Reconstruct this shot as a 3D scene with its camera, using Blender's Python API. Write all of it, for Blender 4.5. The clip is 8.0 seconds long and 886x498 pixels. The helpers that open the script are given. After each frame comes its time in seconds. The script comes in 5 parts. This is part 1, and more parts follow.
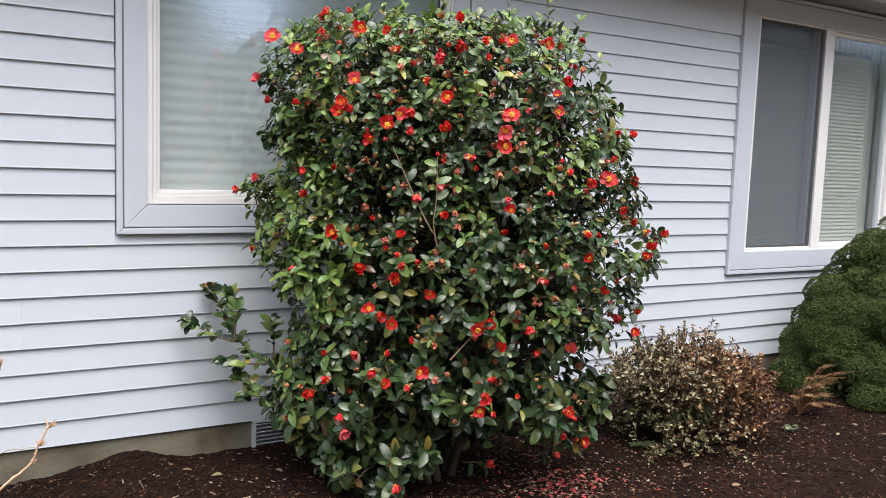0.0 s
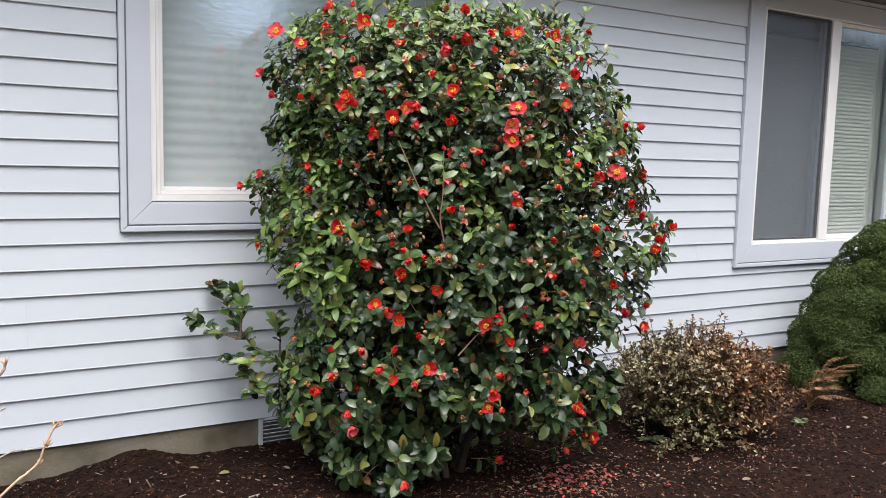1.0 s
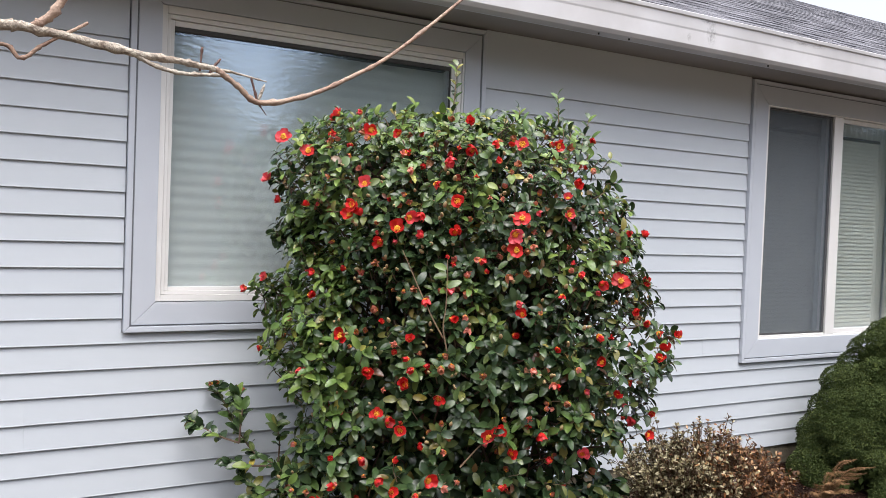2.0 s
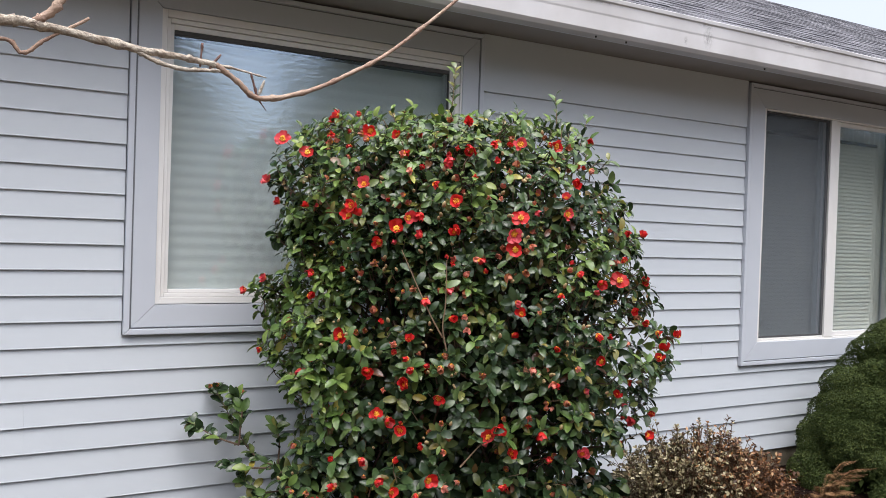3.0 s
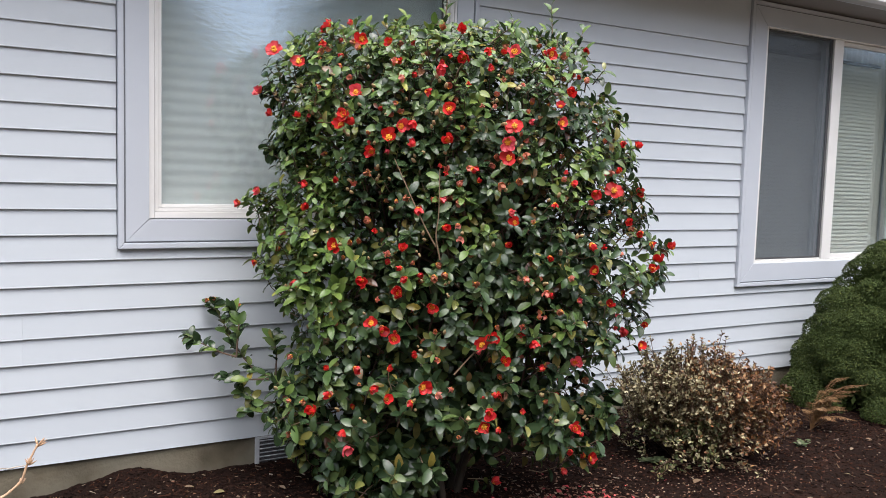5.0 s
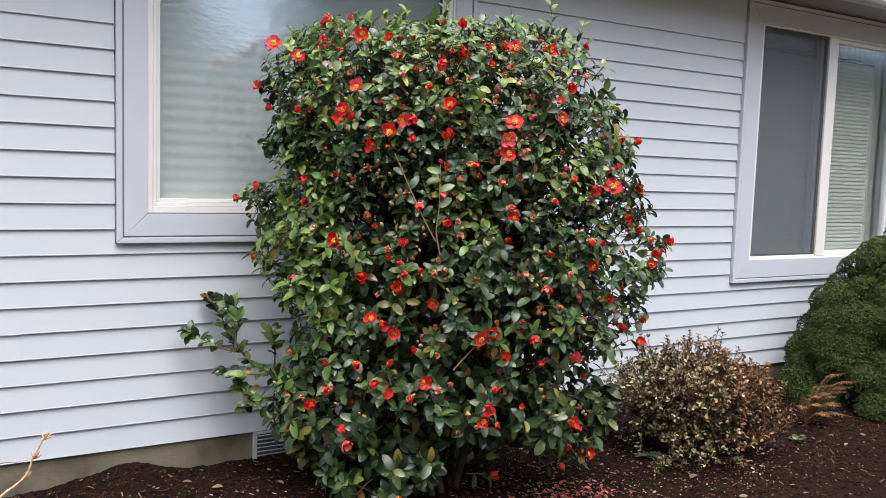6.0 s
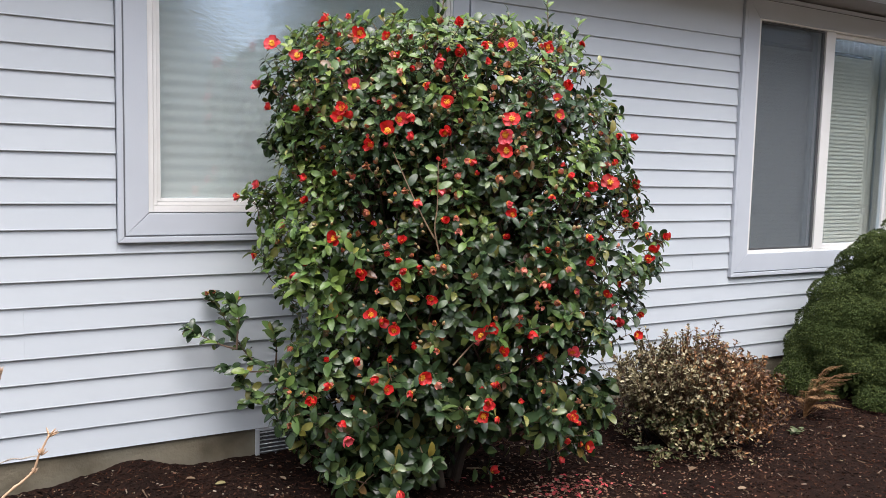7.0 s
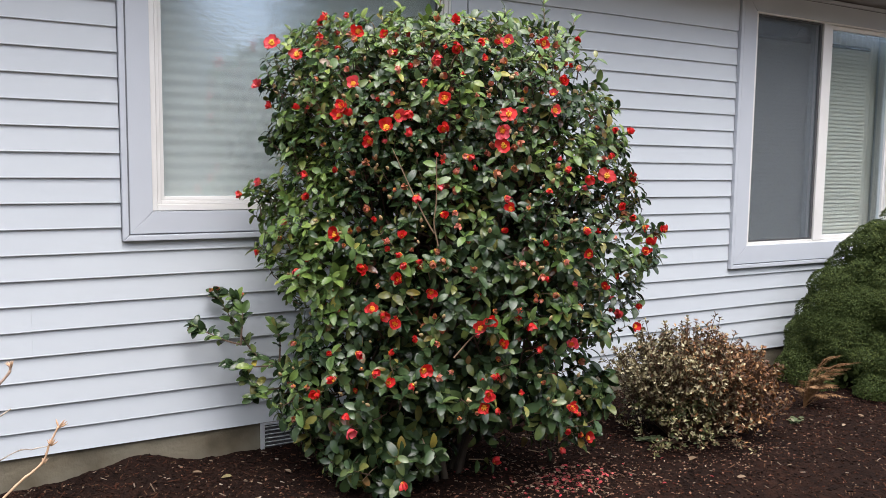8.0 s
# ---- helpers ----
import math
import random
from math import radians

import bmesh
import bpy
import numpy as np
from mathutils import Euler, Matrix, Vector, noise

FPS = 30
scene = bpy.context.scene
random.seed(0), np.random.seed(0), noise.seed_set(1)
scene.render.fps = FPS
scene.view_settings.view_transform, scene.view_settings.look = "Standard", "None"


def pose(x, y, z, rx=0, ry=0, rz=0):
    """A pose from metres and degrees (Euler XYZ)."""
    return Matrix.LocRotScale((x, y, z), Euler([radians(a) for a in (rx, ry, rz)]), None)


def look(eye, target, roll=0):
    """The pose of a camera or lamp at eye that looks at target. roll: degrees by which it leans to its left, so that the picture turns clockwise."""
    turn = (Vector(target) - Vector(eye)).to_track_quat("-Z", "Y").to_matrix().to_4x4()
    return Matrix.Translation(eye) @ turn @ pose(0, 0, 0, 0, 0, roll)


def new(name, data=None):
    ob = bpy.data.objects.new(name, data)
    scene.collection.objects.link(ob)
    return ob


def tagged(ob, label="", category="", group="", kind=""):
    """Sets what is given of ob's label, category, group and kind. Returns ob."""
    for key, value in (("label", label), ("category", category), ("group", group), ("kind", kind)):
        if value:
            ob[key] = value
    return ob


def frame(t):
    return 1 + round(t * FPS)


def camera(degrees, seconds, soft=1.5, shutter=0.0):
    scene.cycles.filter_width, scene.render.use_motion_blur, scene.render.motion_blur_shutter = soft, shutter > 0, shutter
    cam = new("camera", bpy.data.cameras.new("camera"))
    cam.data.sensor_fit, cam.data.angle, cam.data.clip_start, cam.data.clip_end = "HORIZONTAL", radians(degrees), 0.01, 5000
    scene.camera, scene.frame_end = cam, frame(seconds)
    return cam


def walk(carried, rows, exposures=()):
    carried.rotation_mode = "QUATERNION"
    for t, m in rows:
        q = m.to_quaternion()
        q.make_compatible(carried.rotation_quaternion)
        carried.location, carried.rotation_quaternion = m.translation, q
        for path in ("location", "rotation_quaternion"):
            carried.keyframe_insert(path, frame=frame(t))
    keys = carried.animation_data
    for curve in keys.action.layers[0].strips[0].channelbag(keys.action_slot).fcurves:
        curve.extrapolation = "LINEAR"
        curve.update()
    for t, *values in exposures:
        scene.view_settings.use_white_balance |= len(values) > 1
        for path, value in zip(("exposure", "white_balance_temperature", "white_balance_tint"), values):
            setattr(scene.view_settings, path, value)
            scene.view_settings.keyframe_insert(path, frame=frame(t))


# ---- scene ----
cam = camera(56.0, 8.0, soft=0.62)
PATH = [
    (0, (1.2121, -4.0338, 1.4490), (2.2293, -2.3239, 1.2447), 2.03),
    (0.5, (1.2218, -4.0182, 1.4407), (2.2334, -2.3051, 1.2358), 1.78),
    (1, (1.2145, -4.0015, 1.4419), (2.2244, -2.2886, 1.2275), 1.52),
    (1.3, (1.2087, -3.9931, 1.4543), (2.2196, -2.2810, 1.2388), 1.63),
    (1.5, (1.2151, -3.9804, 1.4727), (2.2220, -2.2626, 1.2842), 1.45),
    (1.7, (1.2059, -3.9659, 1.5271), (2.2175, -2.2469, 1.3803), 1.93),
    (1.8, (1.2091, -3.9677, 1.5641), (2.2184, -2.2451, 1.4452), 2.14),
    (2, (1.2290, -3.9818, 1.6077), (2.2289, -2.2505, 1.5543), 2.15),
    (2.2, (1.2179, -4.0512, 1.6015), (2.2093, -2.3142, 1.6125), 2.03),
    (3.3, (1.2328, -3.9770, 1.5437), (2.2375, -2.2487, 1.4863), 1.81),
    (3.5, (1.2449, -3.9763, 1.5225), (2.2458, -2.2465, 1.4441), 1.63),
    (4, (1.2535, -3.9964, 1.4765), (2.2505, -2.2668, 1.3553), 1.51),
    (4.5, (1.2646, -4.0169, 1.4534), (2.2560, -2.2869, 1.2978), 1.48),
    (6, (1.2287, -3.9986, 1.4375), (2.2423, -2.2839, 1.2573), 1.87),
    (6.5, (1.2161, -4.0023, 1.4372), (2.2346, -2.2904, 1.2577), 1.73),
    (7, (1.2208, -4.0309, 1.4421), (2.2321, -2.3158, 1.2533), 1.37),
    (7.5, (1.2213, -4.0622, 1.4399), (2.2263, -2.3441, 1.2453), 0.97),
    (8, (1.2126, -4.0869, 1.4379), (2.2142, -2.3670, 1.2409), 0.69),
]
walk(cam, [(t, look(eye, aim, lean)) for t, eye, aim, lean in PATH], exposures=[(0, 1.04, 6390, 12), (1.5, 1.06, 6390, 12), (2.1, 0.94, 6390, 12), (3.5, 0.78, 6340, 12), (4.0, 0.92, 6340, 12), (4.5, 0.95, 6340, 12), (6, 0.99, 6390, 12), (8, 0.99, 6390, 12)])

# ---------------------------------------------------------------- light: an overcast, slightly bright sky
world = bpy.data.worlds.new("overcast_sky")
scene.world = world
world.use_nodes = True
wn = world.node_tree
sky = wn.nodes.new("ShaderNodeTexSky")
sky.sky_type = "NISHITA"
sky.sun_disc = False
sky.sun_elevation = radians(72)
sky.sun_rotation = radians(200)
sky.air_density = 0.9
sky.dust_density = 6.0
sky.ozone_density = 1.5
pale = wn.nodes.new("ShaderNodeHueSaturation")     # cloud takes most of the blue out
pale.inputs["Saturation"].default_value = 0.42
pale.inputs["Value"].default_value = 2.1
wn.links.new(sky.outputs[0], pale.inputs["Color"])
wn.links.new(pale.outputs[0], wn.nodes["Background"].inputs[0])
wn.nodes["Background"].inputs[1].default_value = 0.098

sun_data = bpy.data.lights.new("sun", "SUN")
sun_data.energy = 1.75
sun_data.angle = radians(80)
sun_data.color = (1.0, 0.97, 0.93)
sun = new("sun", sun_data)
sun.matrix_world = look((0, 0, 0), (0.08, 0.25, -0.965))

rng = random.Random(11)
nrng = np.random.default_rng(11)


# ---------------------------------------------------------------- small helpers
def part(name, bm, material, parent=None, label="", smooth=False):
    """One bmesh as one mesh object, under a thing or a part."""
    me = bpy.data.meshes.new(name)
    bm.to_mesh(me)
    bm.free()
    if smooth:
        me.polygons.foreach_set("use_smooth", [True] * len(me.polygons))
    return place(name, me, material, parent, label)


def place(name, me, material, parent=None, label=""):
    if material is not None and not me.materials:
        me.materials.append(material)
    ob = new(name, me)
    if parent is not None:
        ob.parent = parent
    if label:
        tagged(ob, label)
    return ob


def raw(name, verts, faces, smooth=False):
    """A mesh from arrays that the code has worked out."""
    me = bpy.data.meshes.new(name)
    me.from_pydata(verts if isinstance(verts, list) else verts.tolist(), [], faces)
    if smooth:
        me.polygons.foreach_set("use_smooth", [True] * len(me.polygons))
    me.update()
    return me


def thing(name, at=(0, 0, 0), label="", category="", group="", kind=""):
    ob = new(name)
    ob.location = at
    ob.empty_display_size = 0.1
    return tagged(ob, label, category, group, kind)


def add_box(bm, x0, x1, y0, y1, z0, z1, bevel=0.0):
    made = bmesh.ops.create_cube(bm, size=1)["verts"]
    for v in made:
        v.co = Vector(((x0 + x1) / 2 + v.co.x * (x1 - x0), (y0 + y1) / 2 + v.co.y * (y1 - y0), (z0 + z1) / 2 + v.co.z * (z1 - z0)))
    if bevel:
        edges = list({e for v in made for e in v.link_edges})
        bmesh.ops.bevel(bm, geom=edges, offset=bevel, segments=2, affect="EDGES", profile=0.6)
    return made


def box(name, x0, x1, y0, y1, z0, z1, material, parent=None, bevel=0.0, label=""):
    bm = bmesh.new()
    add_box(bm, x0, x1, y0, y1, z0, z1, bevel)
    return part(name, bm, material, parent, label)


def prism(bm, profile, x0, x1, cuts=1):
    """A (y, z) outline drawn out along x."""
    rings = []
    for i in range(cuts + 1):
        x = x0 + (x1 - x0) * i / cuts
        rings.append([bm.verts.new((x, y, z)) for y, z in profile])
    n = len(profile)
    for a, b in zip(rings, rings[1:]):
        for i in range(n):
            bm.faces.new((a[i], a[(i + 1) % n], b[(i + 1) % n], b[i]))
    bm.faces.new(rings[0][::-1])
    bm.faces.new(rings[-1])
    bmesh.ops.recalc_face_normals(bm, faces=bm.faces)


def tube_arrays(points, radii, sides=6):
    """Vertices and faces of a tapered tube through points."""
    pts = [Vector(p) for p in points]
    verts, faces = [], []
    side = None
    for i, p in enumerate(pts):
        d = (pts[min(i + 1, len(pts) - 1)] - pts[max(i - 1, 0)]).normalized()
        if side is None:
            side = d.orthogonal().normalized()
        side = (side - d * side.dot(d)).normalized()
        up = d.cross(side)
        for k in range(sides):
            a = 2 * math.pi * k / sides
            verts.append(tuple(p + (side * math.cos(a) + up * math.sin(a)) * radii[i]))
    for i in range(len(pts) - 1):
        for k in range(sides):
            k2 = (k + 1) % sides
            faces.append((i * sides + k, i * sides + k2, (i + 1) * sides + k2, (i + 1) * sides + k))
    faces.append(tuple(range(sides))[::-1])
    faces.append(tuple((len(pts) - 1) * sides + k for k in range(sides)))
    return verts, faces


class Heap:
    """Gathers many small pieces into one mesh."""

    def __init__(self):
        self.verts, self.faces, self.count = [], [], 0

    def add(self, verts, faces):
        n = self.count
        self.verts.append(np.asarray(verts, dtype=float))
        self.faces.extend(tuple(i + n for i in f) for f in faces)
        self.count += len(verts)

    def mesh(self, name, smooth=False):
        return raw(name, np.concatenate(self.verts), self.faces, smooth)


def smooth_line(points, n):
    """Catmull-Rom curve through points, n steps a span."""
    p = [Vector(q) for q in points]
    p = [2 * p[0] - p[1]] + p + [2 * p[-1] - p[-2]]
    out = []
    for i in range(1, len(p) - 2):
        for k in range(n):
            t = k / n
            out.append(0.5 * (2 * p[i] + (p[i + 1] - p[i - 1]) * t + (2 * p[i - 1] - 5 * p[i] + 4 * p[i + 1] - p[i + 2]) * t * t
                              + (3 * p[i] - p[i - 1] - 3 * p[i + 1] + p[i + 2]) * t ** 3))
    out.append(p[-2])
    return out


# ---------------------------------------------------------------- materials
def material(name, base, rough=0.6, second=None, scale=8.0, mix=0.5, bump=0.0, bump_scale=60.0, metal=0.0, stretch=(1, 1, 1), spec=0.5,
             island=None, random_ob=None, third=None, third_scale=1.5, translucent=0.0, coat=0.0):
    """A principled material: two noise scales of colour, bump, and a colour range by piece."""
    m = bpy.data.materials.new(name)
    m.use_nodes = True
    t = m.node_tree
    b = t.nodes["Principled BSDF"]
    b.inputs["Roughness"].default_value = rough
    b.inputs["Metallic"].default_value = metal
    b.inputs["Specular IOR Level"].default_value = spec
    b.inputs["Coat Weight"].default_value = coat
    b.inputs["Coat Roughness"].default_value = 0.17
    co = t.nodes.new("ShaderNodeTexCoord")
    mp = t.nodes.new("ShaderNodeMapping")
    mp.inputs["Scale"].default_value = stretch
    t.links.new(co.outputs["Object"], mp.inputs[0])

    def noise_node(s, detail=4.0):
        n = t.nodes.new("ShaderNodeTexNoise")
        n.inputs["Scale"].default_value = s
        n.inputs["Detail"].default_value = detail
        t.links.new(mp.outputs[0], n.inputs["Vector"])
        return n.outputs["Fac"]

    def blend(fac, a, c, amount=None):
        x = t.nodes.new("ShaderNodeMix")
        x.data_type = "RGBA"
        if amount is not None:
            r = t.nodes.new("ShaderNodeMapRange")
            r.inputs[1].default_value, r.inputs[2].default_value = 0.5 - 0.16, 0.5 + 0.16
            r.inputs[4].default_value = amount
            t.links.new(fac, r.inputs[0])
            fac = r.outputs[0]
        t.links.new(fac, x.inputs[0])
        for socket, value in ((x.inputs[6], a), (x.inputs[7], c)):
            if isinstance(value, tuple):
                socket.default_value = (*value, 1)
            else:
                t.links.new(value, socket)
        return x.outputs[2]

    col = base
    if island or random_ob:
        stops = island or random_ob
        ramp = t.nodes.new("ShaderNodeValToRGB")
        ramp.color_ramp.interpolation = "LINEAR"
        while len(ramp.color_ramp.elements) < len(stops):
            ramp.color_ramp.elements.new(0.5)
        for e, (pos, c) in zip(ramp.color_ramp.elements, stops):
            e.position, e.color = pos, (*c, 1)
        if island:
            g = t.nodes.new("ShaderNodeNewGeometry")
            t.links.new(g.outputs["Random Per Island"], ramp.inputs[0])
        else:
            g = t.nodes.new("ShaderNodeObjectInfo")
            t.links.new(g.outputs["Random"], ramp.inputs[0])
        col = ramp.outputs[0]
    if second:
        col = blend(noise_node(scale), col, second, mix)
    if third:
        col = blend(noise_node(third_scale, 6.0), col, third, 0.6)
    if isinstance(col, tuple):
        b.inputs["Base Color"].default_value = (*col, 1)
    else:
        t.links.new(col, b.inputs["Base Color"])
    if bump:
        bp = t.nodes.new("ShaderNodeBump")
        bp.inputs["Strength"].default_value = bump
        bp.inputs["Distance"].default_value = 0.01
        t.links.new(noise_node(bump_scale, 6.0), bp.inputs["Height"])
        t.links.new(bp.outputs[0], b.inputs["Normal"])
    if translucent:
        tr = t.nodes.new("ShaderNodeBsdfTranslucent")
        if isinstance(col, tuple):
            tr.inputs[0].default_value = (*col, 1)
        else:
            t.links.new(col, tr.inputs[0])
        ms = t.nodes.new("ShaderNodeMixShader")
        ms.inputs[0].default_value = translucent
        t.links.new(b.outputs[0], ms.inputs[1])
        t.links.new(tr.outputs[0], ms.inputs[2])
        t.links.new(ms.outputs[0], t.nodes["Material Output"].inputs[0])
    return m


SIDING = material("painted_siding", (0.486, 0.524, 0.564), 0.5, second=(0.456, 0.494, 0.535), scale=5.0, mix=0.6, bump=0.03, bump_scale=90,
                  stretch=(0.25, 1, 1), third=(0.510, 0.545, 0.572), third_scale=0.9,
                  random_ob=None)
TRIM = material("painted_trim", (0.485, 0.516, 0.565), 0.45, second=(0.451, 0.483, 0.532), scale=4.0, mix=0.6, bump=0.04, bump_scale=120)
# trim paint darkened: the shade inside the casing's groove is in the colour
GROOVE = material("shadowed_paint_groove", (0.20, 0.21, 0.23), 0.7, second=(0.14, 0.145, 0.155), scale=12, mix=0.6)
SEAM = material("dark_gap", (0.05, 0.05, 0.055), 0.8, second=(0.09, 0.09, 0.09), scale=20)
VINYL = material("white_vinyl", (0.725, 0.716, 0.698), 0.35, second=(0.651, 0.637, 0.614), scale=6, mix=0.5)
CONCRETE = material("foundation_concrete", (0.140, 0.118, 0.080), 0.9, second=(0.058, 0.047, 0.028), scale=5, mix=0.85, bump=0.5, bump_scale=45,
                    third=(0.185, 0.17, 0.13), third_scale=4.5)
GALV = material("galvanised_metal", (0.62, 0.64, 0.68), 0.5, second=(0.5, 0.52, 0.56), scale=25, metal=0.4)
GUTTER = material("gutter_white_enamel", (0.543, 0.542, 0.551), 0.55, second=(0.446, 0.448, 0.469), scale=3.0, mix=0.6, third=(0.320, 0.305, 0.301), third_scale=2.6,
                  stretch=(0.8, 1, 0.7))


def smear(name, colour, strength):
    """Dirt that thins out from its middle and is broken by fine noise."""
    m = bpy.data.materials.new(name)
    m.use_nodes = True
    t = m.node_tree
    b = t.nodes["Principled BSDF"]
    b.inputs["Base Color"].default_value = (*colour, 1)
    b.inputs["Roughness"].default_value = 0.9
    co = t.nodes.new("ShaderNodeTexCoord")
    gr = t.nodes.new("ShaderNodeTexGradient")
    gr.gradient_type = "SPHERICAL"
    n = t.nodes.new("ShaderNodeTexNoise")
    n.inputs["Scale"].default_value = 3.5
    n.inputs["Detail"].default_value = 6.0
    r = t.nodes.new("ShaderNodeMapRange")
    r.inputs[1].default_value, r.inputs[2].default_value, r.inputs[4].default_value = 0.38, 0.68, strength
    u = t.nodes.new("ShaderNodeMath")
    u.operation = "MULTIPLY"
    tr = t.nodes.new("ShaderNodeBsdfTransparent")
    x = t.nodes.new("ShaderNodeMixShader")
    t.links.new(co.outputs["Object"], gr.inputs[0])
    t.links.new(co.outputs["Object"], n.inputs["Vector"])
    t.links.new(n.outputs["Fac"], r.inputs[0])
    t.links.new(gr.outputs["Fac"], u.inputs[0])
    t.links.new(r.outputs[0], u.inputs[1])
    t.links.new(u.outputs[0], x.inputs[0])
    t.links.new(tr.outputs[0], x.inputs[1])
    t.links.new(b.outputs[0], x.inputs[2])
    t.links.new(x.outputs[0], t.nodes["Material Output"].inputs[0])
    return m


GRIME = smear("gutter_grime", (0.16, 0.15, 0.14), 0.6)
# darker than the wall paint: the eave's shade is in this colour
SOFFIT = material("soffit_shade_paint", (0.27, 0.252, 0.245), 0.7, second=(0.22, 0.205, 0.198), scale=5)
SHINGLE = material("asphalt_shingle", (0.1, 0.1, 0.11), 0.95, island=[(0.0, (0.070, 0.070, 0.079)), (0.4, (0.095, 0.095, 0.106)), (0.75, (0.130, 0.130, 0.144)), (1.0, (0.165, 0.163, 0.175))],
                   second=(0.040, 0.040, 0.047), scale=4.5, mix=0.75, bump=0.5, bump_scale=250, spec=0.12, third=(0.21, 0.21, 0.232), third_scale=3.2)
SOIL = material("dark_bark_soil", (0.0098, 0.0056, 0.0047), 1.0, second=(0.023, 0.0112, 0.0079), scale=26, mix=0.8, bump=1.0, bump_scale=70, spec=0.04,
                third=(0.0075, 0.0052, 0.0046), third_scale=2.2)
CHIP = material("bark_chip", (0.0400, 0.0231, 0.0154), 0.95, island=[(0.0, (0.0066, 0.0044, 0.0039)), (0.45, (0.0158, 0.0092, 0.0070)), (0.70, (0.0290, 0.0136, 0.0097)), (0.86, (0.0598, 0.0231, 0.0136)),
                                                          (0.93, (0.0915, 0.0508, 0.0305)), (0.97, (0.1549, 0.1084, 0.0745)), (1.0, (0.3520, 0.2981, 0.2439))], second=(0.0112, 0.0069, 0.0054), scale=60, mix=0.4, spec=0.06)
LITTER = material("dead_leaf", (0.2, 0.12, 0.07), 0.8, island=[(0.0, (0.05, 0.02, 0.012)), (0.4, (0.12, 0.045, 0.024)), (0.75, (0.19, 0.09, 0.05)), (0.93, (0.28, 0.2, 0.13)), (1.0, (0.4, 0.34, 0.24))],
                  second=(0.1, 0.05, 0.03), scale=40, mix=0.4, translucent=0.1)
LITTER_ONE = material("pale_dead_leaf", (0.1860, 0.1375, 0.0924), 0.8, random_ob=[(0.0, (0.1395, 0.0922, 0.0539)), (0.6, (0.2137, 0.1627, 0.1120)), (1.0, (0.1673, 0.1505, 0.0616))], second=(0.1162, 0.0713, 0.0385), scale=25, mix=0.5)
PETAL_DOWN = material("fallen_petal", (0.5, 0.04, 0.05), 0.7, island=[(0.0, (0.16, 0.014, 0.015)), (0.5, (0.38, 0.025, 0.035)), (1.0, (0.50, 0.10, 0.09))])
LEAF = material("camellia_leaf", (0.030, 0.056, 0.022), 0.22, island=[(0.0, (0.0153, 0.0287, 0.0131)), (0.32, (0.0315, 0.0584, 0.0235)), (0.66, (0.0555, 0.0933, 0.0326)),
                                                                     (0.88, (0.1061, 0.1419, 0.0444)), (0.972, (0.2068, 0.1891, 0.0488)), (0.984, (0.1516, 0.0561, 0.0293)), (0.992, (0.0827, 0.0293, 0.0220)), (1.0, (0.3000, 0.2400, 0.0400))],
                second=(0.0246, 0.0448, 0.0196), scale=30, mix=0.35, bump=0.10, bump_scale=120, translucent=0.08, spec=0.38)
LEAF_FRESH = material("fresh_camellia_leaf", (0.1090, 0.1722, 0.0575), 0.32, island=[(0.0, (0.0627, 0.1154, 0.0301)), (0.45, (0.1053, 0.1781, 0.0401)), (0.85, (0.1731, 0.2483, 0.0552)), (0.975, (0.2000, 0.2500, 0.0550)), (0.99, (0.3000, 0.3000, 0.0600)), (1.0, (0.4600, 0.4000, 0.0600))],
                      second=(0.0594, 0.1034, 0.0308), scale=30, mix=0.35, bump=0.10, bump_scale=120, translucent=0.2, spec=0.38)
LEAF_ONE = material("camellia_leaf_single", (0.030, 0.055, 0.022), 0.22, random_ob=[(0.0, (0.0190, 0.0373, 0.0156)), (0.4, (0.0367, 0.0647, 0.0261)), (0.8, (0.0658, 0.1046, 0.0366)), (1.0, (0.1119, 0.1618, 0.0496))],
                    second=(0.0246, 0.0448, 0.0196), scale=30, mix=0.35, bump=0.10, bump_scale=120, translucent=0.08, spec=0.38)
PETAL = material("red_petal", (0.52, 0.012, 0.014), 0.5, random_ob=[(0.0, (0.38, 0.006, 0.007)), (0.45, (0.60, 0.016, 0.015)), (0.8, (0.68, 0.040, 0.045)), (1.0, (0.72, 0.115, 0.15))],
                 second=(0.34, 0.006, 0.008), scale=50, mix=0.4, translucent=0.25)
PETAL_OLD = material("faded_petal", (0.62, 0.16, 0.12), 0.65, random_ob=[(0.0, (0.22, 0.07, 0.035)), (0.35, (0.36, 0.12, 0.06)), (0.6, (0.50, 0.11, 0.08)), (1.0, (0.60, 0.22, 0.17))],
                     second=(0.34, 0.12, 0.06), scale=60, mix=0.5, translucent=0.25)
STAMEN = material("yellow_stamen", (0.85, 0.45, 0.04), 0.6, second=(0.75, 0.28, 0.02), scale=200, mix=0.6)
BUD = material("bud_scale", (0.24, 0.23, 0.10), 0.5, second=(0.36, 0.10, 0.07), scale=60, mix=0.6)
BARK = material("grey_brown_bark", (0.07, 0.054, 0.04), 0.85, second=(0.035, 0.027, 0.021), scale=30, mix=0.7, bump=0.5, bump_scale=80, stretch=(1, 1, 0.3))
TWIG = material("twig_bark", (0.075, 0.044, 0.027), 0.8, second=(0.042, 0.027, 0.018), scale=40)
TAN_TWIG = material("tan_young_twig", (0.21, 0.145, 0.085), 0.7, second=(0.12, 0.075, 0.045), scale=40, mix=0.7)
PALE_BARK = material("pale_lichened_bark", (0.36, 0.31, 0.245), 0.9, second=(0.115, 0.075, 0.055), scale=55, mix=0.9, bump=1.0, bump_scale=90, third=(0.46, 0.43, 0.37), third_scale=22)
